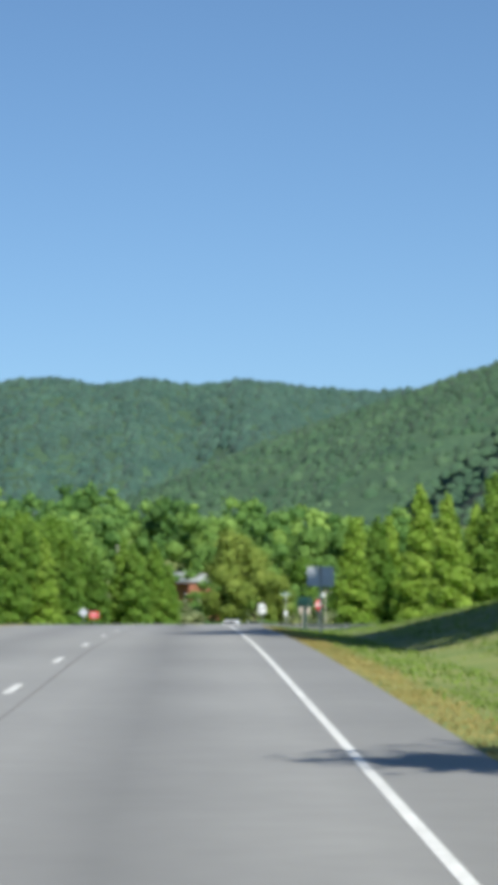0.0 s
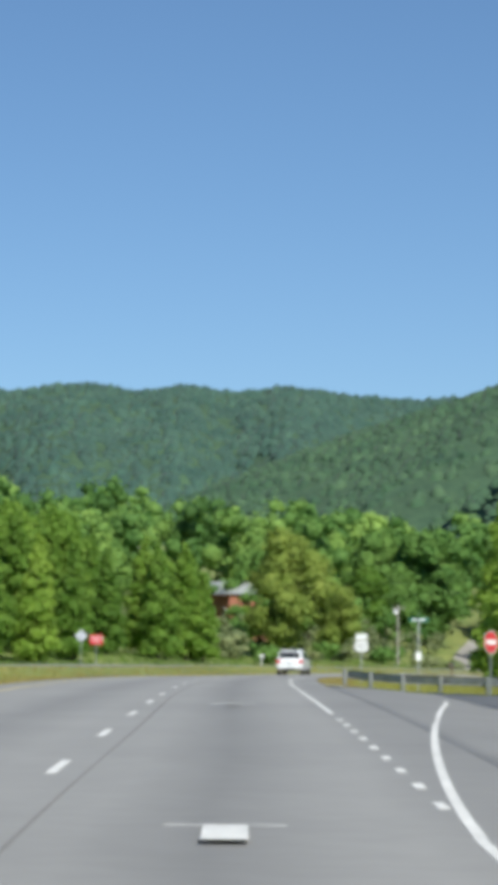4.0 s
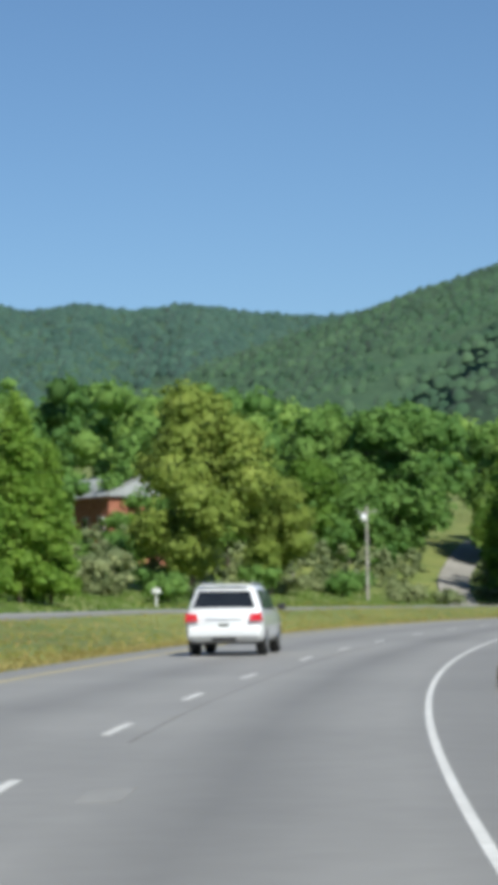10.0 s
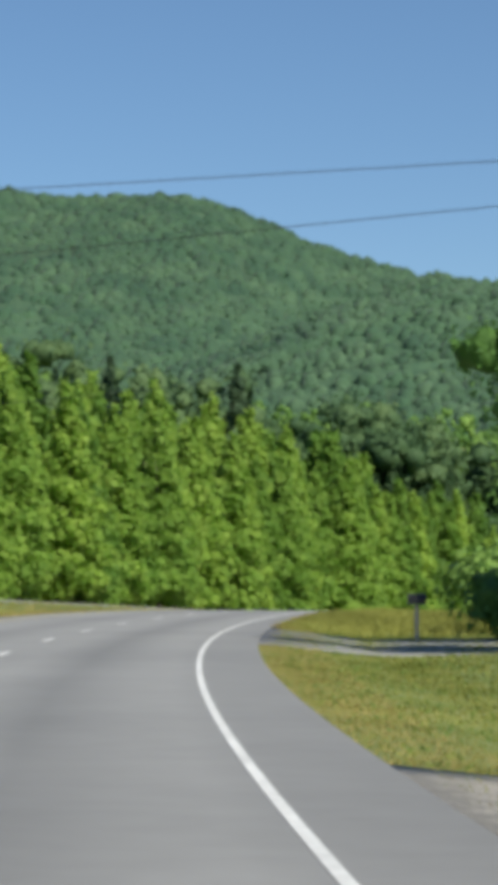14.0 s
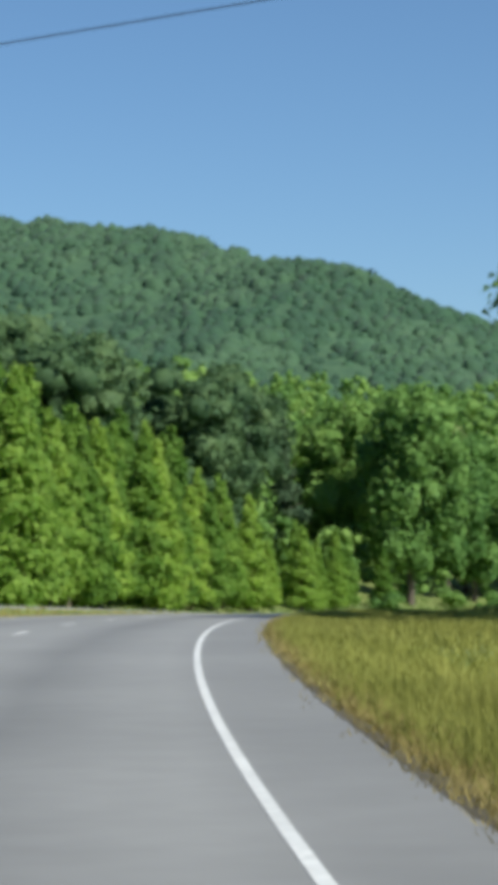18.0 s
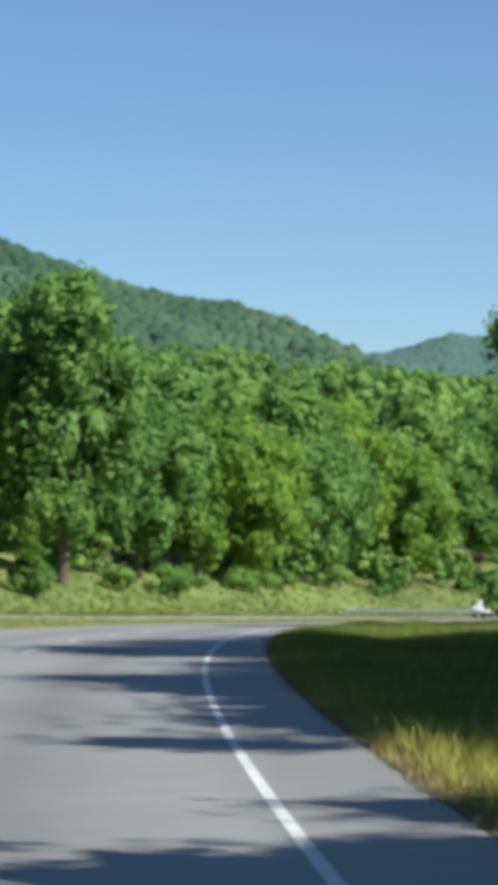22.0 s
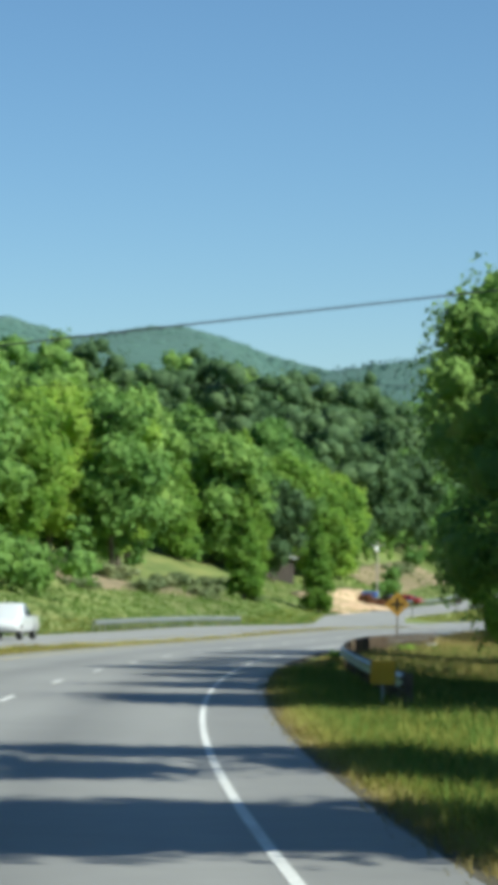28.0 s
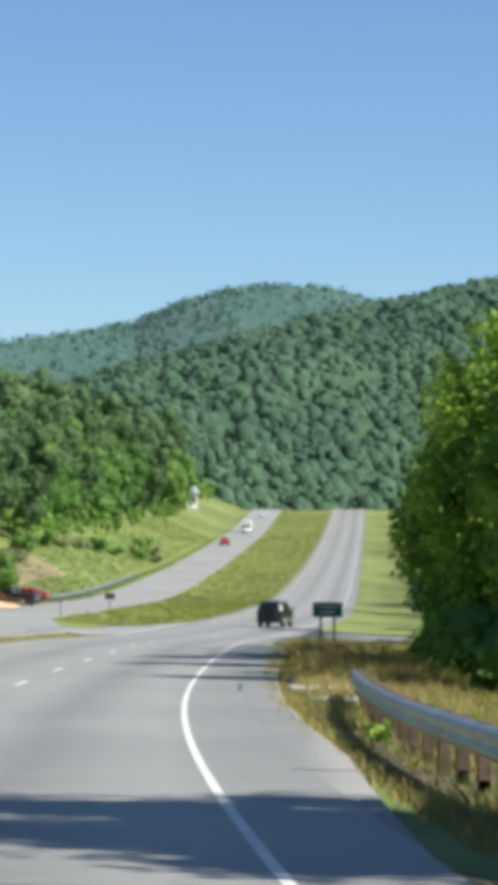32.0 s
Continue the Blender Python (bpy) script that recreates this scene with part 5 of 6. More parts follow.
def bar(w, h, x, z, y=-0.021, parent=None, mat=SIGN_WHITE, name="bar"):
    bm = B()
    box(bm, (w, 0.003, h), (x, y, z))
    return part(name, bm, mat, parent)


def words(text, size, x, z, y, mat, parent):
    cu = bpy.data.curves.new("lettering", "FONT")
    cu.body, cu.size, cu.align_x, cu.align_y, cu.extrude = text, size, "CENTER", "CENTER", 0.002
    tmp = new("tmp_text", cu)
    me = bpy.data.meshes.new_from_object(tmp.evaluated_get(bpy.context.evaluated_depsgraph_get()))
    bpy.data.objects.remove(tmp)
    me.materials.clear()
    me.materials.append(mat)
    ob = new("lettering", me)
    ob.parent = parent
    ob.matrix_local = pose(x, y, z, 90, 0, 0)
    return ob


def sign(label, place, category="road sign"):
    root = new("road_sign")
    root.matrix_world = place
    return tagged(root, label, category)


# blank back of a roadside sign
r0 = sign("blank grey metal back of a sign on one post", spot(*SIGN1[:2], 0, SIGN1[2]))
part("post", u_post(2.15), STEEL, r0)
part("panel", plate(0.88, 0.64, 1.83, y=0.04), SIGN_BACK, r0)
bm = B()
box(bm, (0.05, 0.02, 0.6), (0, 0.03, 1.83))
part("bracket", bm, STEEL, r0)
# stop sign
r0 = sign("red octagonal sign with white band on steel post", spot(*STOP, 0, 48))
part("post", u_post(1.9), STEEL, r0)
face = part("panel", ngon(8, 0.37, 1.75, -0.012, start=math.pi / 8), SIGN_RED, r0)
rim = part("rim", ngon(8, 0.395, 1.75, -0.008, start=math.pi / 8, thick=0.004), SIGN_WHITE, face)
bar(0.50, 0.15, 0, 1.75, -0.0145, face)
# street name blades
r0 = sign("small green street name blades on a post", spot(*STREET))
part("post", u_post(2.6), STEEL, r0)
bl = part("blade", plate(0.70, 0.16, 2.55), SIGN_GREEN, r0)
bar(0.5, 0.06, 0, 2.55, -0.0175, bl)
bm = B()
box(bm, (0.006, 0.7, 0.16), (0, 0, 2.74))
part("blade", bm, SIGN_GREEN, r0)
part("panel", plate(0.2, 0.3, 1.25), SIGN_WHITE, r0)
# route marker
r0 = sign("white route marker reading 321 below a small plate", spot(*SHIELD))
part("post", u_post(2.2), STEEL, r0)
top = part("panel", plate(0.50, 0.24, 2.02), SIGN_WHITE, r0)
bar(0.38, 0.07, 0, 2.02, -0.0165, top, SIGN_BACK)
back = part("panel", plate(0.60, 0.50, 1.62, round_=0.10), SIGN_BLACK, r0)
sh = part("shield", plate(0.555, 0.455, 1.62, thick=0.004, round_=0.13, y=-0.019), SIGN_WHITE, back)
words("321", 0.32, 0, 1.61, -0.0225, SIGN_BLACK, back)
# red warning board at the median, with a sign seen from behind beside it
r0 = sign("red rectangular board with white lettering on post", spot(*REDSIGN))
part("post", u_post(2.3), STEEL, r0)
face = part("panel", plate(1.06, 0.76, 1.95), SIGN_RED, r0)
words("WRONG", 0.27, 0, 2.10, -0.0175, SIGN_WHITE, face)
words("WAY", 0.27, 0, 1.80, -0.0175, SIGN_WHITE, face)
r0 = sign("grey diamond sign seen from behind on a post", spot(REDSIGN[0] + 1.5, REDSIGN[1] + 1.55))
part("post", u_post(2.6), STEEL, r0)
part("panel", ngon(4, 0.52, 2.25, 0.03), SIGN_BACK, r0)
# crossroads warning
r0 = sign("orange-yellow diamond sign darkened for tree shade, black crossroads symbol", spot(*DIAMOND))
part("post", u_post(DIAMOND_H + 0.2), WOOD_POST, r0)
face = part("panel", ngon(4, 0.54, DIAMOND_H, -0.012), SIGN_ORANGE, r0)
bm = B()
box(bm, (0.12, 0.003, 0.58), (0, -0.0145, DIAMOND_H))
part("symbol_bar", bm, SIGN_BLACK, face)
bm = B()
box(bm, (0.58, 0.003, 0.12), (0, -0.0175, DIAMOND_H))
part("symbol_bar", bm, SIGN_BLACK, face)
# low amber marker in the grass
r0 = sign("small amber square marker plate low in the grass", spot(*AMBER))
part("post", u_post(0.75), STEEL, r0)
part("panel", plate(0.46, 0.42, 0.72), SIGN_AMBER, r0)
# green guide sign on two posts
r0 = sign("dark green guide sign on two wooden posts", spot(*GREEN))
for k in (-0.28, 0.28):
    bm = B()
    box(bm, (0.1, 0.1, 2.0), (k, 0, 1.0), bevel=0.008)
    part("post", bm, WOOD_POST, r0)
face = part("panel", plate(1.24, 0.62, 1.72, y=-0.056), SIGN_GREEN, r0)
bar(0.80, 0.07, 0, 1.85, -0.0605, face, SIGN_BACK)
bar(0.60, 0.07, 0, 1.63, -0.0605, face, SIGN_BACK)
# slim posts in the far median
for s, o, h in MEDIAN_POSTS:
    r0 = sign("thin dark delineator post in the median grass", spot(s, o), "post")
    part("post", u_post(h), TRIM, r0)
r0 = sign("dark brown board on a short post in median", spot(*MEDIAN_BOARD), "road sign")
part("post", u_post(1.2), TRIM, r0)
part("panel", plate(0.9, 0.55, 1.35), SHED_DARK, r0)


def guardrail(pts, label, posts=True, up=0.0):
    """W-beam on posts through (s, off) points."""
    pts = np.array(pts, float)
    d = np.r_[0, np.cumsum(np.hypot(*np.diff(pts, axis=0).T))]
    n = int(d[-1] / 1.9) + 1
    root = new("guardrail")
    root.matrix_world = spot(*pts[0])
    inv = root.matrix_world.inverted()
    prof = [(0.0, -0.155), (0.05, -0.12), (0.085, -0.085), (0.085, -0.065), (0.03, -0.02), (0.03, 0.02), (0.085, 0.065), (0.085, 0.085), (0.05, 0.12), (0.0, 0.155)]
    at = np.linspace(0, d[-1], n)
    so = np.stack([np.interp(at, d, pts[:, 0]), np.interp(at, d, pts[:, 1])], -1)
    w = road(so[:, 0], so[:, 1])
    w[:, 2] += np.array([float(lie(a, b)) for a, b in so]) + up
    t = np.gradient(w, axis=0)
    t /= np.linalg.norm(t, axis=1)[:, None]
    side = np.stack([-t[:, 1], t[:, 0], 0 * t[:, 0]], -1)
    mid = w + np.array([0, 0, 0.56])
    for a in range(0, n - 1, 2):
        b = min(a + 2, n - 1)
        idx = list(range(a, b + 1))
        v = [inv @ Vector(mid[i] + side[i] * x + np.array([0, 0, z])) for i in idx for x, z in prof]
        v += [inv @ Vector(mid[i] + side[i] * (x - 0.006) + np.array([0, 0, z])) for i in idx for x, z in prof]
        m, k = len(prof), len(idx)
        f = []
        for i in range(k - 1):
            for j in range(m - 1):
                f.append((i * m + j, i * m + j + 1, (i + 1) * m + j + 1, (i + 1) * m + j))
                o = k * m
                f.append((o + i * m + j, o + (i + 1) * m + j, o + (i + 1) * m + j + 1, o + i * m + j + 1))
        me = raw_mesh("rail", [p[:] for p in v], f, STEEL)
        ob = new("rail", me)
        ob.parent = root
    bm = B()
    box(bm, (0.14, 0.10, 1.05), (0, 0, 0.2), bevel=0.01)
    box(bm, (0.12, 0.10, 0.34), (0, 0, 0.0), bevel=0.008)
    pm = mesh_of("post", bm, WOOD_POST if "wooden" in label else STEEL)
    for i in range(0, n):
        po = new("post", pm)
        po.parent = root
        ang = math.degrees(math.atan2(t[i, 1], t[i, 0])) - 90
        po.matrix_local = inv @ pose(*(w[i] - side[i] * 0.09), 0, 0, ang)
    return tagged(root, label, "guardrail")


for pts, label in RAILS:
    guardrail(pts, label, up=-0.15 if "dull" in label else 0.0)


# ---- mailboxes ----
def barrel(w, h, d, z, y0):
    """A mailbox: flat floor, round roof, along x."""
    bm = B()
    pr = [(-w / 2, 0), (w / 2, 0), (w / 2, h * 0.5)] + [(math.cos(a) * w / 2, h * 0.5 + math.sin(a) * h * 0.5) for a in np.linspace(0.25, math.pi - 0.25, 9)] + [(-w / 2, h * 0.5)]
    rings = []
    for y in (y0, y0 + 0.012, y0 + d - 0.012, y0 + d):
        k = 0.97 if y in (y0, y0 + d) else 1.0
        rings.append([bm.verts.new((x * k, y, z + zz * k)) for x, zz in pr])
    n = len(pr)
    for a, b in zip(rings, rings[1:]):
        for k in range(n):
            bm.faces.new((a[k], a[(k + 1) % n], b[(k + 1) % n], b[k]))
    bm.faces.new(rings[0][::-1]), bm.faces.new(rings[-1])
    bmesh.ops.recalc_face_normals(bm, faces=bm.faces)
    return bm


def mailbox(place, mat, post_mat, h, label, w=0.26, hh=0.30, d=0.52, turn=90, bars=True, flag=True, post=(0.10, 0.10)):
    root = new("mailbox")
    root.matrix_world = place
    bm = B()
    box(bm, (*post, h + 0.2), (0, 0, h / 2 - 0.1), bevel=0.01)
    part("post", bm, post_mat, root)
    shell = part("shell", barrel(w, hh, d, h, -d / 2), mat, root)
    shell.matrix_local = pose(0, 0, 0, 0, 0, turn)
    bm = B()
    box(bm, (w * 0.9, 0.012, hh * 0.75), (0, -d / 2 - 0.008, h + hh * 0.42), bevel=0.004)
    part("door", bm, mat, shell)
    if bars:
        bm = B()
        box(bm, (0.004, 0.15, 0.045), (w / 2 + 0.004, 0.08, h + 0.10))
        part("number_bar", bm, SIGN_BACK, shell)
    if flag:
        bm = B()
        box(bm, (0.006, 0.16, 0.04), (w / 2 + 0.012, -0.13, h + 0.16))
        part("flag", bm, SIGN_RED, shell)
    return tagged(root, label, "mailbox")


mailbox(spot(*MAIL_BLACK), BOX_BLACK, WOOD_POST, 0.74, "black metal mailbox on a thick wooden post", w=0.22, hh=0.24, d=0.44, turn=-90, post=(0.15, 0.15))
mailbox(spot(*MAIL_BLACK2), BOX_BLACK, WOOD_POLE, 0.95, "black mailbox on a thin leaning grey post", bars=False, flag=False, w=0.22, d=0.48)
mailbox(spot(*MAIL_GREEN), BOX_GREEN, BOX_GREEN, 0.85, "dark green mailbox on a matching green post", w=0.30, hh=0.38, d=0.5, turn=60, post=(0.14, 0.14))
mailbox(spot(*MAIL_WHITE), BOX_WHITE, BOX_WHITE, 0.95, "white mailbox with arm on a white post", bars=False, flag=False, turn=80)
root = new("mailbox")
root.matrix_world = spot(*MAIL_STONE)
bm = B()
box(bm, (0.28, 0.30, 0.95), (0, 0, 0.42), bevel=0.02)
part("pillar", bm, STONE, root)
bm = B()
box(bm, (0.60, 0.52, 0.50), (0, 0, 1.10), bevel=0.05)
hd = part("housing", bm, STONE, root)
bm = B()
box(bm, (0.66, 0.58, 0.05), (0, 0, 1.37), bevel=0.015)
part("cap", bm, CONCRETE, hd)
tagged(root, "stone mailbox pillar with a wider stone housing", "mailbox")
# pale stones at the wooden post
for k in range(2):
    bm = B()
    bmesh.ops.create_icosphere(bm, subdivisions=2, radius=0.085 - 0.025 * k)
    for v in bm.verts:
        v.co *= 1 + 0.25 * noise.noise(v.co * 7 + Vector((k, 0, 0)))
        v.co.z *= 0.7
    st = part("stone", bm, CONCRETE)
    st.matrix_world = spot(MAIL_BLACK[0] - 0.2, MAIL_BLACK[1] - 0.1 - 0.16 * k, 0.07)
    tagged(st, "pale stone at the foot of mailbox post", "stone", "stones at the post")


# ---- poles and cables ----
def pole(s, off, h, label, lamp=False, arm=True, r=0.13):
    root = new("utility_pole")
    root.matrix_world = spot(s, off, -0.2)
    bm = B()
    tube(bm, r, r * 0.7, 0, h + 0.2, sides=12)
    part("mast", bm, WOOD_POLE, root)
    if arm:
        bm = B()
        box(bm, (1.8, 0.1, 0.12), (0, 0.12, h - 0.3), bevel=0.01)
        part("crossarm", bm, WOOD_POLE, root)
        for k in (-0.75, 0, 0.75):
            bm = B()
            tube(bm, 0.04, 0.03, h - 0.24, h - 0.08, (k, 0.12), 8)
            part("insulator", bm, CONCRETE, root)
    if lamp:
        bm = B()
        box(bm, (0.07, 0.9, 0.07), (0, -0.45, h * 0.92), bevel=0.01)
        la = part("lamp_arm", bm, STEEL, root)
        bm = B()
        bmesh.ops.create_uvsphere(bm, u_segments=14, v_segments=8, radius=0.30, matrix=pose(0, -0.9, h * 0.92 - 0.18) @ Matrix.Diagonal((1, 1, 1.25, 1)))
        part("lamp_globe", bm, CHROME_LAMP, la)
    return tagged(root, label, "utility pole")


for row in POLES:
    pole(*row)


def cable(a, b, sag, r=0.022):
    a, b = Vector(a), Vector(b)
    cu = bpy.data.curves.new("power_cable", "CURVE")
    cu.dimensions, cu.bevel_depth, cu.bevel_resolution = "3D", r, 2
    sp = cu.splines.new("POLY")
    n = 28
    sp.points.add(n)
    for k in range(n + 1):
        t = k / n
        p = a.lerp(b, t)
        sp.points[k].co = (p.x, p.y, p.z - sag * 4 * t * (1 - t), 1)
    cu.materials.append(WIRE)
    ob = new("power_cable", cu)
    return tagged(ob, "thin black power cable spanning the road", "cable", "power cables")


for s0, o0, z0, s1, o1, z1, r in CABLES:
    cable((*road(s0, o0)[:2], road(s0, o0)[2] + z0), (*road(s1, o1)[:2], road(s1, o1)[2] + z1), 0.0, r)


# ---- vehicles ----
def shell_loft(stations, segs=5):
    """A car body lofted along y from rear to front. Station: y, half width, bottom, belt height, half width of the roof, roof height."""
    bm = B()
    rings = []
    for y, w, z0, zb, wr, zr in stations:
        pr = [(0, z0), (w * 0.82, z0), (w * 0.96, z0 + 0.06), (w, z0 + 0.22), (w * 1.0, (z0 + zb) / 2 + 0.05), (w * 0.975, zb - 0.04), (w * 0.955, zb)]
        if zr > zb + 0.05:
            pr += [(wr + (w * 0.95 - wr) * 0.5, zb + (zr - zb) * 0.5), (wr, zr - 0.07), (wr * 0.90, zr - 0.015), (wr * 0.5, zr + 0.012), (0, zr + 0.02)]
        else:
            pr += [(w * 0.90, zb + 0.015), (w * 0.80, zb + 0.02), (w * 0.6, zb + 0.028), (w * 0.3, zb + 0.032), (0, zb + 0.034)]
        full = pr + [(-x, z) for x, z in pr[-2:0:-1]]
        rings.append([bm.verts.new((x, y, z)) for x, z in full])
    n = len(rings[0])
    for a, b in zip(rings, rings[1:]):
        for k in range(n):
            bm.faces.new((a[k], a[(k + 1) % n], b[(k + 1) % n], b[k]))
    bm.faces.new(rings[0]), bm.faces.new(rings[-1][::-1])
    bmesh.ops.recalc_face_normals(bm, faces=bm.faces)
    return bm


def slab(pts, out, thick=0.012):
    """A thin pane from four corners, raised along out."""
    bm = B()
    o = Vector(out).normalized()
    a = [bm.verts.new(Vector(p) + o * thick) for p in pts]
    b = [bm.verts.new(Vector(p) - o * thick) for p in pts]
    bm.faces.new(a), bm.faces.new(b[::-1])
    n = len(pts)
    for k in range(n):
        bm.faces.new((a[k], b[k], b[(k + 1) % n], a[(k + 1) % n]))
    bmesh.ops.recalc_face_normals(bm, faces=bm.faces)
    return bm


def wheel(parent, x, y, r=0.38, w=0.26):
    bm = B()
    bmesh.ops.create_cone(bm, cap_ends=True, segments=24, radius1=r, radius2=r, depth=w, matrix=pose(x, y, r, 0, 90, 0))
    bmesh.ops.bevel(bm, geom=[e for e in bm.edges if abs(e.verts[0].co.x - e.verts[1].co.x) < 1e-4], offset=0.04, segments=2, affect="EDGES")
    wh = part("wheel", bm, RUBBER, parent, smooth=False)
    s = 1 if x > 0 else -1
    bm = B()
    bmesh.ops.create_cone(bm, cap_ends=True, segments=20, radius1=r * 0.64, radius2=r * 0.58, depth=0.03, matrix=pose(x + s * (w / 2 + 0.005), y, r, 0, 90 * s, 0))
    rim = part("rim", bm, ALLOY, wh)
    return wh


def vehicle(place, paint, label, kind="suv", glass=CAR_GLASS):
    """kind suv: tall estate; sedan: lower; pickup: open bed; jeep: boxy; box_truck: cab and cargo box."""
    root = new("car" if kind != "box_truck" else "truck")
    root.matrix_world = place
    k = {"suv": 1.0, "sedan": 0.84, "pickup": 1.0, "jeep": 1.0, "box_truck": 1.15}[kind]
    zr = {"suv": 1.80, "sedan": 1.42, "pickup": 1.82, "jeep": 1.84, "box_truck": 2.1}[kind]
    zb = {"suv": 1.14, "sedan": 0.94, "pickup": 1.18, "jeep": 1.18, "box_truck": 1.35}[kind]
    L = {"suv": 5.0, "sedan": 4.7, "pickup": 5.6, "jeep": 4.4, "box_truck": 7.0}[kind] / 2
    W = {"suv": 0.99, "sedan": 0.91, "pickup": 1.0, "jeep": 0.93, "box_truck": 1.12}[kind]
    g = 0.40 if kind != "sedan" else 0.26
    wr = W * 0.76
    if kind in ("suv", "jeep"):
        st = [(-L, W * 0.90, g + 0.14, zb - 0.10, wr, zb - 0.1), (-L + 0.07, W * 0.97, g, zb, wr, zb + 0.06), (-L + 0.20, W, g - 0.04, zb, wr * 0.98, zr - 0.10), (-L + 0.55, W, g - 0.08, zb, wr, zr), (0.0, W, g - 0.08, zb, wr, zr), (0.55, W, g - 0.08, zb - 0.01, wr * 0.98, zr - 0.06), (1.25, W, g - 0.08, zb - 0.03, wr, zb - 0.02), (L - 0.35, W * 0.97, g - 0.04, zb - 0.12, wr, zb - 0.12), (L - 0.05, W * 0.86, g + 0.05, zb - 0.28, wr, zb - 0.28)]
    elif kind == "sedan":
        st = [(-L, W * 0.86, g + 0.16, zb - 0.12, wr, zb - 0.12), (-L + 0.15, W * 0.97, g, zb, wr, zb), (-L + 0.75, W, g - 0.05, zb, wr * 0.95, zb + 0.04), (-L + 1.45, W, g - 0.05, zb, wr * 0.93, zr - 0.04), (0.1, W, g - 0.05, zb, wr * 0.93, zr), (0.55, W, g - 0.05, zb - 0.02, wr * 0.95, zr - 0.07), (1.25, W, g - 0.05, zb - 0.05, wr, zb - 0.05), (L - 0.3, W * 0.95, g, zb - 0.16, wr, zb - 0.16), (L, W * 0.82, g + 0.1, zb - 0.30, wr, zb - 0.30)]
    elif kind == "pickup":
        st = [(-L, W * 0.95, g + 0.05, zb - 0.02, wr, zb - 0.02), (-L + 0.06, W * 0.98, g, zb, wr, zb), (-0.55, W, g - 0.05, zb, wr, zb), (-0.50, W, g - 0.05, zb, wr, zr - 0.06), (-0.2, W, g - 0.05, zb, wr, zr), (0.7, W, g - 0.05, zb, wr * 0.98, zr - 0.05), (1.35, W, g - 0.05, zb - 0.02, wr, zb - 0.02), (L - 0.3, W * 0.98, g, zb - 0.10, wr, zb - 0.1), (L, W * 0.90, g + 0.08, zb - 0.26, wr, zb - 0.26)]
    else:
        st = [(-L, W * 0.9, 0.62, 0.80, wr, 0.80), (1.2, W * 0.9, 0.62, 0.82, wr, 0.82), (1.25, W, 0.5, zb, wr * 1.1, zr), (2.0, W, 0.5, zb, wr * 1.1, zr), (2.5, W, 0.5, zb - 0.05, wr, zb + 0.02), (L, W * 0.92, 0.55, zb - 0.25, wr, zb - 0.2)]
    body = part("body", shell_loft(st), paint, root, smooth=True)
    if kind == "box_truck":
        bm = B()
        box(bm, (2.35, 4.6, 2.35), (0, -L + 2.35, 2.05), bevel=0.04)
        part("cargo_box", bm, SIDING, root)
        bm = B()
        box(bm, (2.0, 0.03, 0.8), (0, L - 0.98, 1.72), (-12, 0, 0), bevel=0.01)
        part("windscreen", bm, glass, root)
    else:
        yr0, yr1 = (-L + 0.085, -L + 0.195) if kind in ("suv", "jeep") else ((-L + 0.80, -L + 1.40) if kind == "sedan" else (-0.56, -0.51))
        z0, z1 = zb + 0.08, zr - 0.16
        part("rear_window", slab([(-W * 0.80, yr0, z0), (W * 0.80, yr0, z0), (wr * 0.86, yr1, z1), (-wr * 0.86, yr1, z1)], (0, -1, 0.3), 0.02), glass, root)
        part("windscreen", slab([(-W * 0.78, 1.16, zb + 0.06), (W * 0.78, 1.16, zb + 0.06), (wr * 0.84, 0.62, zr - 0.14), (-wr * 0.84, 0.62, zr - 0.14)], (0, 1, 1), 0.02), glass, root)
        y0 = {"suv": -L + 0.45, "jeep": -L + 0.4, "sedan": -L + 1.35, "pickup": -0.35}[kind]
        for sx in (-1, 1):
            for a, b in ((y0, y0 + (0.52 - y0) * 0.48), (y0 + (0.52 - y0) * 0.53, 0.62)):
                part("side_window", slab([(sx * W * 0.965, a, zb + 0.05), (sx * W * 0.965, b, zb + 0.05), (sx * (wr + 0.03), b - 0.16, zr - 0.15), (sx * (wr + 0.03), a + 0.06, zr - 0.15)], (sx, 0, 0.3), 0.014), glass, root)
    for sx in (-1, 1):
        if kind == "suv":
            bm = slab([(sx * W * 0.66, -L - 0.05, zb - 0.25), (sx * W * 0.99, -L - 0.01, zb - 0.26), (sx * W * 0.98, -L + 0.03, zb - 0.05), (sx * W * 0.70, -L - 0.01, zb - 0.07)], (0, -1, 0), 0.05)
        else:
            bm = slab([(sx * W * 0.70, -L + 0.04, zb - 0.34), (sx * W * 0.93, -L + 0.06, zb - 0.34), (sx * W * 0.93, -L + 0.08, zb - 0.10), (sx * W * 0.70, -L + 0.06, zb - 0.10)], (0, -1, 0), 0.03)
        part("tail_lamp", bm, LAMP_RED, root)
        bm = slab([(sx * W * 0.50, L - 0.06, zb - 0.42), (sx * W * 0.86, L - 0.14, zb - 0.42), (sx * W * 0.84, L - 0.16, zb - 0.26), (sx * W * 0.52, L - 0.08, zb - 0.28)], (0, 1, 0), 0.04)
        part("headlamp", bm, LAMP_CLEAR, root)
        bm = B()
        box(bm, (0.22, 0.10, 0.17), (sx * (W + 0.13), 0.85, zb + 0.08), bevel=0.04)
        part("mirror", bm, TRIM, root)
        for y in (-L * 0.60, L * 0.60):
            wheel(root, sx * (W - 0.13), y, 0.39 * (1 if kind != "sedan" else 0.86) * (1.2 if kind == "box_truck" else 1))
    bm = B()
    box(bm, (W * 1.84, 0.16, 0.24), (0, -L - 0.01, g + 0.20), bevel=0.05)
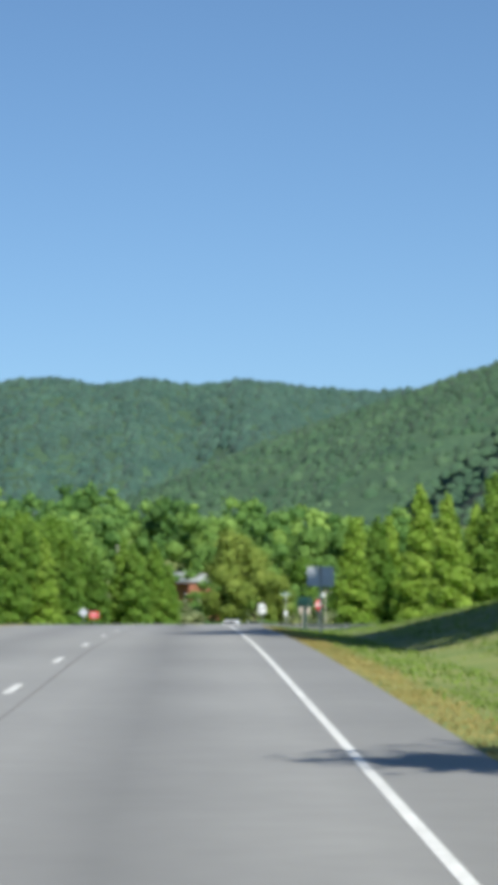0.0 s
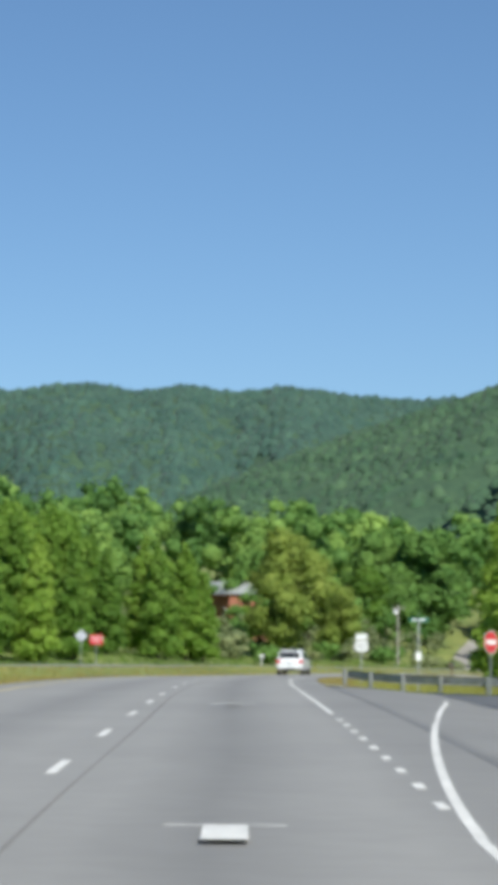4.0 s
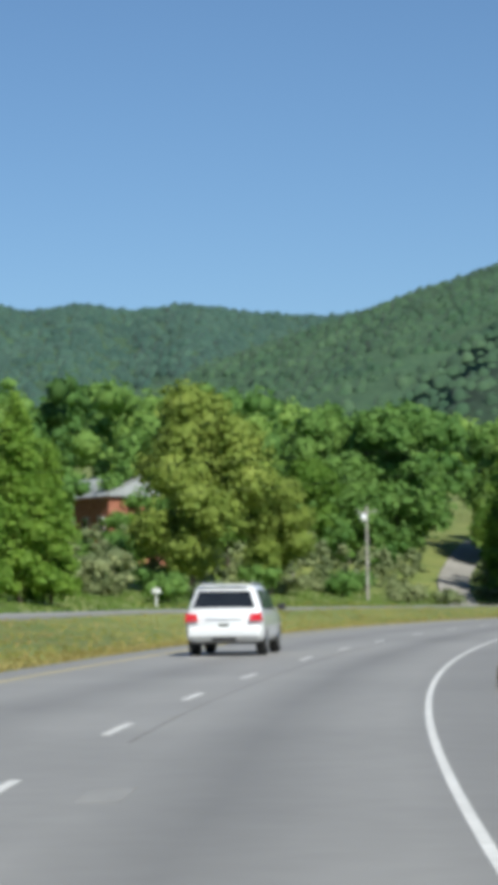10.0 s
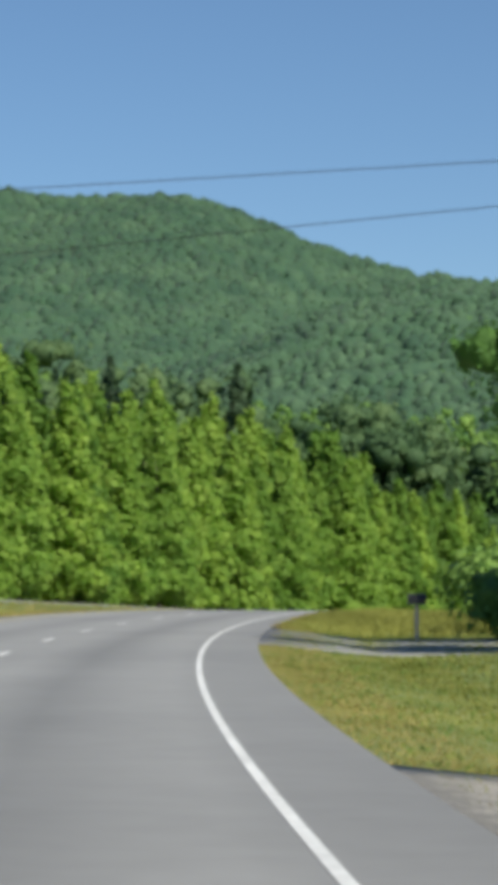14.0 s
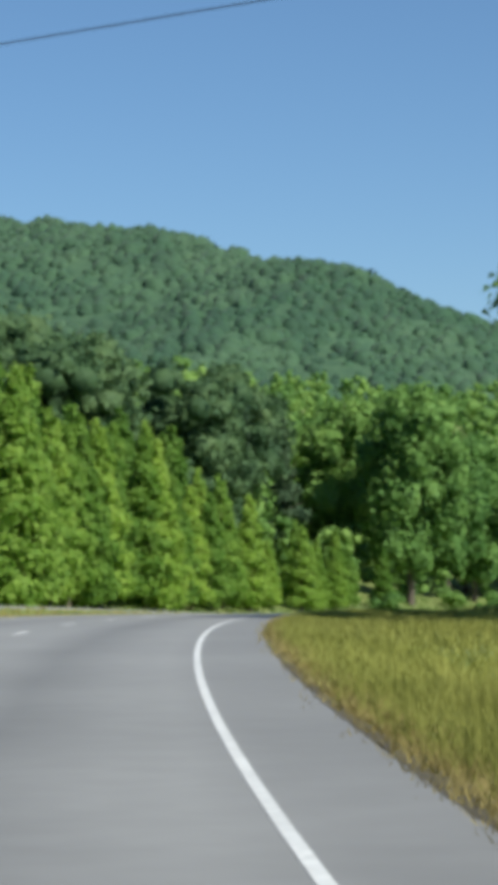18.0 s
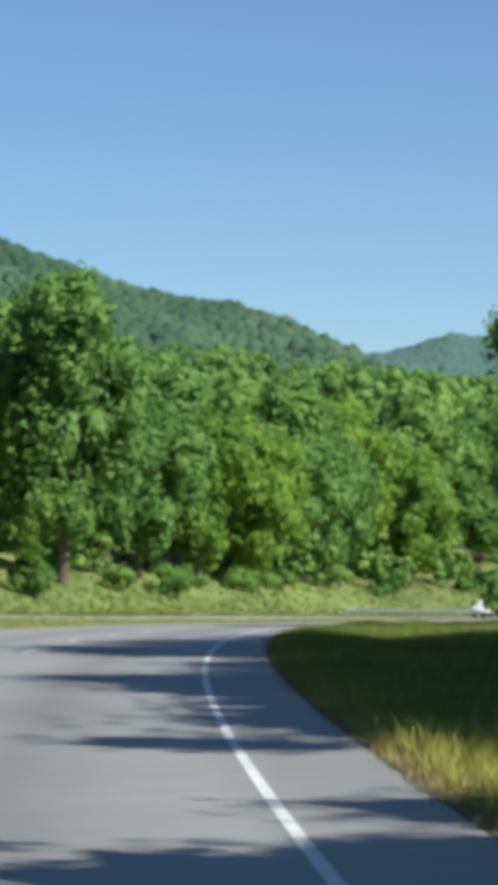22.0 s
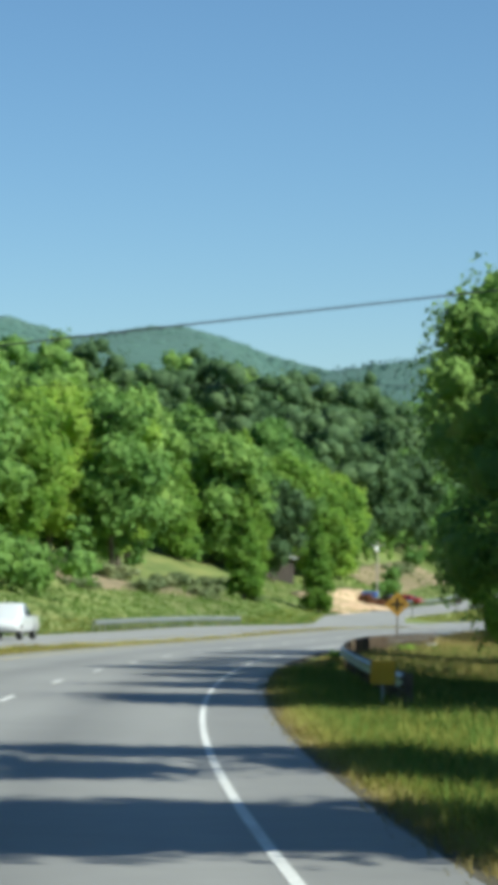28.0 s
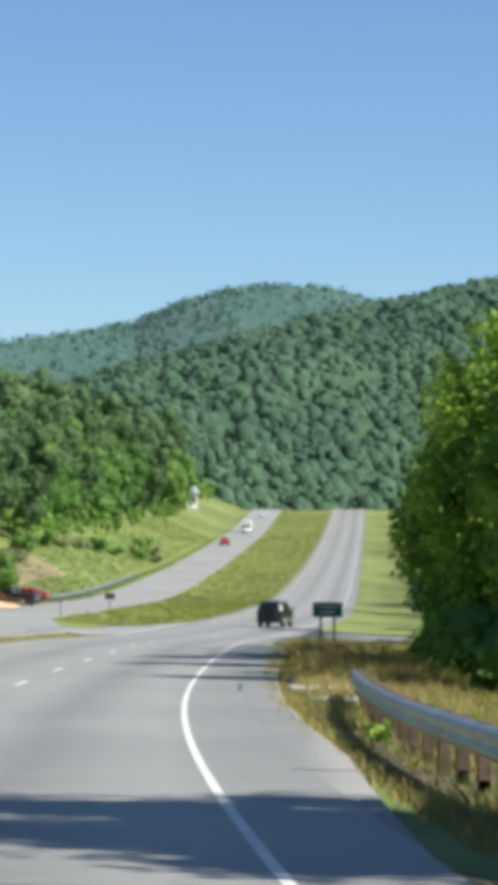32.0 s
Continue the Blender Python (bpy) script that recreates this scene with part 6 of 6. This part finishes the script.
    bp = part("bumper", bm, paint if kind != "jeep" else TRIM, root)
    bm = B()
    box(bm, (W * 0.62, 0.06, 0.15), (0, -L - 0.03, g + 0.06), bevel=0.02)
    part("bumper_insert", bm, TRIM, bp)
    bm = B()
    box(bm, (W * 1.7, 1.4, 0.16), (0, -L + 1.0, g - 0.02))
    part("underbody", bm, TRIM, root)
    bm = B()
    box(bm, (0.34, 0.014, 0.16), (0, -L - 0.012 if kind == "suv" else -L - 0.01, zb - 0.36), bevel=0.004)
    pl = part("plate", bm, PLATE, root, "pale number plate with a grey bar")
    bm = B()
    box(bm, (0.24, 0.004, 0.06), (0, -L - 0.022, zb - 0.36))
    part("plate_bar", bm, TRIM, pl)
    if kind == "suv":
        bm = B()
        box(bm, (W * 0.95, 0.03, 0.035), (0, -L + 0.005, zb - 0.22), bevel=0.01)
        part("tailgate_strip", bm, ALLOY, root)
        bm = B()
        box(bm, (W * 1.25, 0.20, 0.035), (0, -L + 0.22, zr - 0.01), bevel=0.012)
        part("roof_spoiler", bm, paint, root)
        for sx in (-1, 1):
            bm = B()
            box(bm, (0.05, 2.2, 0.05), (sx * wr * 0.82, -0.6, zr + 0.04), bevel=0.015)
            part("roof_rail", bm, ALLOY, root)
    if kind == "jeep":
        bm = B()
        bmesh.ops.create_cone(bm, cap_ends=True, segments=20, radius1=0.37, radius2=0.37, depth=0.22, matrix=pose(0.1, -L - 0.12, zb - 0.12, 90, 0, 0))
        part("spare_wheel", bm, RUBBER, root)
    if kind == "pickup":
        bm = B()
        box(bm, (W * 1.7, L - 0.75, 0.02), (0, -L / 2 - 0.3, zb + 0.03))
        part("bed_floor", bm, TRIM, root)
    return tagged(root, label, "car" if kind != "box_truck" else "truck")


for row in VEHICLES:
    s, o, turn, up, paint, label, kind = row
    p = road(s, o)
    slope = math.degrees(math.atan2(float(road(s + 3, o)[2] - road(s - 3, o)[2]), 6.0)) * (1 if abs(turn) < 90 else -1)
    vehicle(pose(p[0], p[1], p[2] + up, slope, 0, -head_at(s) + turn), paint, label, kind)


# ---- buildings ----
def house(place, w, d, h, roof_h, wall_mat, roof_mat, label, name="house", windows=3):
    root = new(name)
    root.matrix_world = place
    bm = B()
    box(bm, (w, d, h + 1.5), (0, 0, h / 2 - 0.75))
    part("wall", bm, wall_mat, root)
    bm = B()
    e = 0.5
    a = [bm.verts.new(p) for p in ((-w / 2 - e, -d / 2 - e, h - 0.1), (w / 2 + e, -d / 2 - e, h - 0.1), (w / 2 + e, d / 2 + e, h - 0.1), (-w / 2 - e, d / 2 + e, h - 0.1))]
    t = [bm.verts.new(p) for p in ((-w / 2 - e, 0, h + roof_h), (w / 2 + e, 0, h + roof_h))]
    bm.faces.new((a[0], a[1], t[1], t[0])), bm.faces.new((a[2], a[3], t[0], t[1])), bm.faces.new((a[1], a[2], t[1])), bm.faces.new((a[3], a[0], t[0])), bm.faces.new(a[::-1])
    bmesh.ops.recalc_face_normals(bm, faces=bm.faces)
    rf = part("roof", bm, roof_mat, root)
    for k in range(int(w / 1.6)):
        bm = B()
        x = -w / 2 + 0.8 + 1.6 * k
        box(bm, (0.06, math.hypot(d / 2 + e, roof_h) * 0.98, 0.05), (x, -(d / 2 + e) / 2, h - 0.05 + roof_h / 2 + 0.04), (math.degrees(math.atan2(roof_h + 0.1, d / 2 + e)), 0, 0))
        part("roof_seam", bm, roof_mat, rf)
    for k in range(windows):
        x = -w / 2 + w * (k + 0.5) / windows
        bm = B()
        box(bm, (1.15, 0.10, 1.45), (x, -d / 2 - 0.03, h * 0.55), bevel=0.01)
        fr = part("window_frame", bm, SIDING if wall_mat is not SIDING else TRIM, root)
        bm = B()
        box(bm, (0.95, 0.04, 1.25), (x, -d / 2 - 0.075, h * 0.55))
        part("pane", bm, PANE, fr)
    bm = B()
    box(bm, (0.95, 0.08, 2.05), (w * 0.30 + 0.8, -d / 2 - 0.03, 1.02), bevel=0.01)
    part("door", bm, SHED_DARK, root)
    return tagged(root, label, name.replace("_", " "))


for row in HOUSES:
    s, o, turn, up, *rest = row
    p = road(s, o)
    house(pose(p[0], p[1], p[2] + float(lie(s, o)) + up, 0, 0, -head_at(s) + turn), *rest)

# a heap of reddish sand, bins and a sheet by the crossing lane
bm = B()
bmesh.ops.create_grid(bm, x_segments=24, y_segments=24, size=1)
for v in bm.verts:
    rr = math.hypot(v.co.x, v.co.y)
    v.co.z = max(-0.1, 1.0 - rr**1.3) * 0.85 + 0.12 * noise.noise(v.co * 4)
    v.co.x *= 5.5
    v.co.y *= 3.5
heap = part("sand_mound", bm, SAND, smooth=True)
heap.matrix_world = spot(*SANDHEAP, -0.05)
tagged(heap, "low heap of reddish sand beside the lane", "sand mound")
flat_patch("bare_earth", [(1108.0, 37.5), (1190.0, 38.5), (1200.0, 47.0), (1120.0, 46.5)], SOIL_BANK, "bare reddish-brown earth on the cut bank", "ground", 0.06, cuts=12)
flat_patch("bare_earth", [(930.0, 36.0), (990.0, 36.0), (985.0, 43.0), (938.0, 42.0)], SOIL_BANK, "bare reddish-brown earth high on the bank", "ground", 0.05)
bm = B()
box(bm, (2.2, 1.6, 0.9), (0, 0, 0.45), bevel=0.15)
tarp = part("tarp_cover", bm, BLUE)
tarp.matrix_world = spot(*TARP)
tagged(tarp, "blue tarp thrown over a low stack", "tarp")
# storm drain slabs at the kerb
for k, (s, o, turn) in enumerate(SLABS):
    bm = B()
    box(bm, (1.3, 0.9, 0.28), (0, 0, 0.05), bevel=0.04)
    sl = part("drain_slab", bm, CONCRETE)
    sl.matrix_world = spot(s, o, 0.0, turn)
    tagged(sl, "weathered concrete slab at the road edge", "slab", "slabs at the verge")
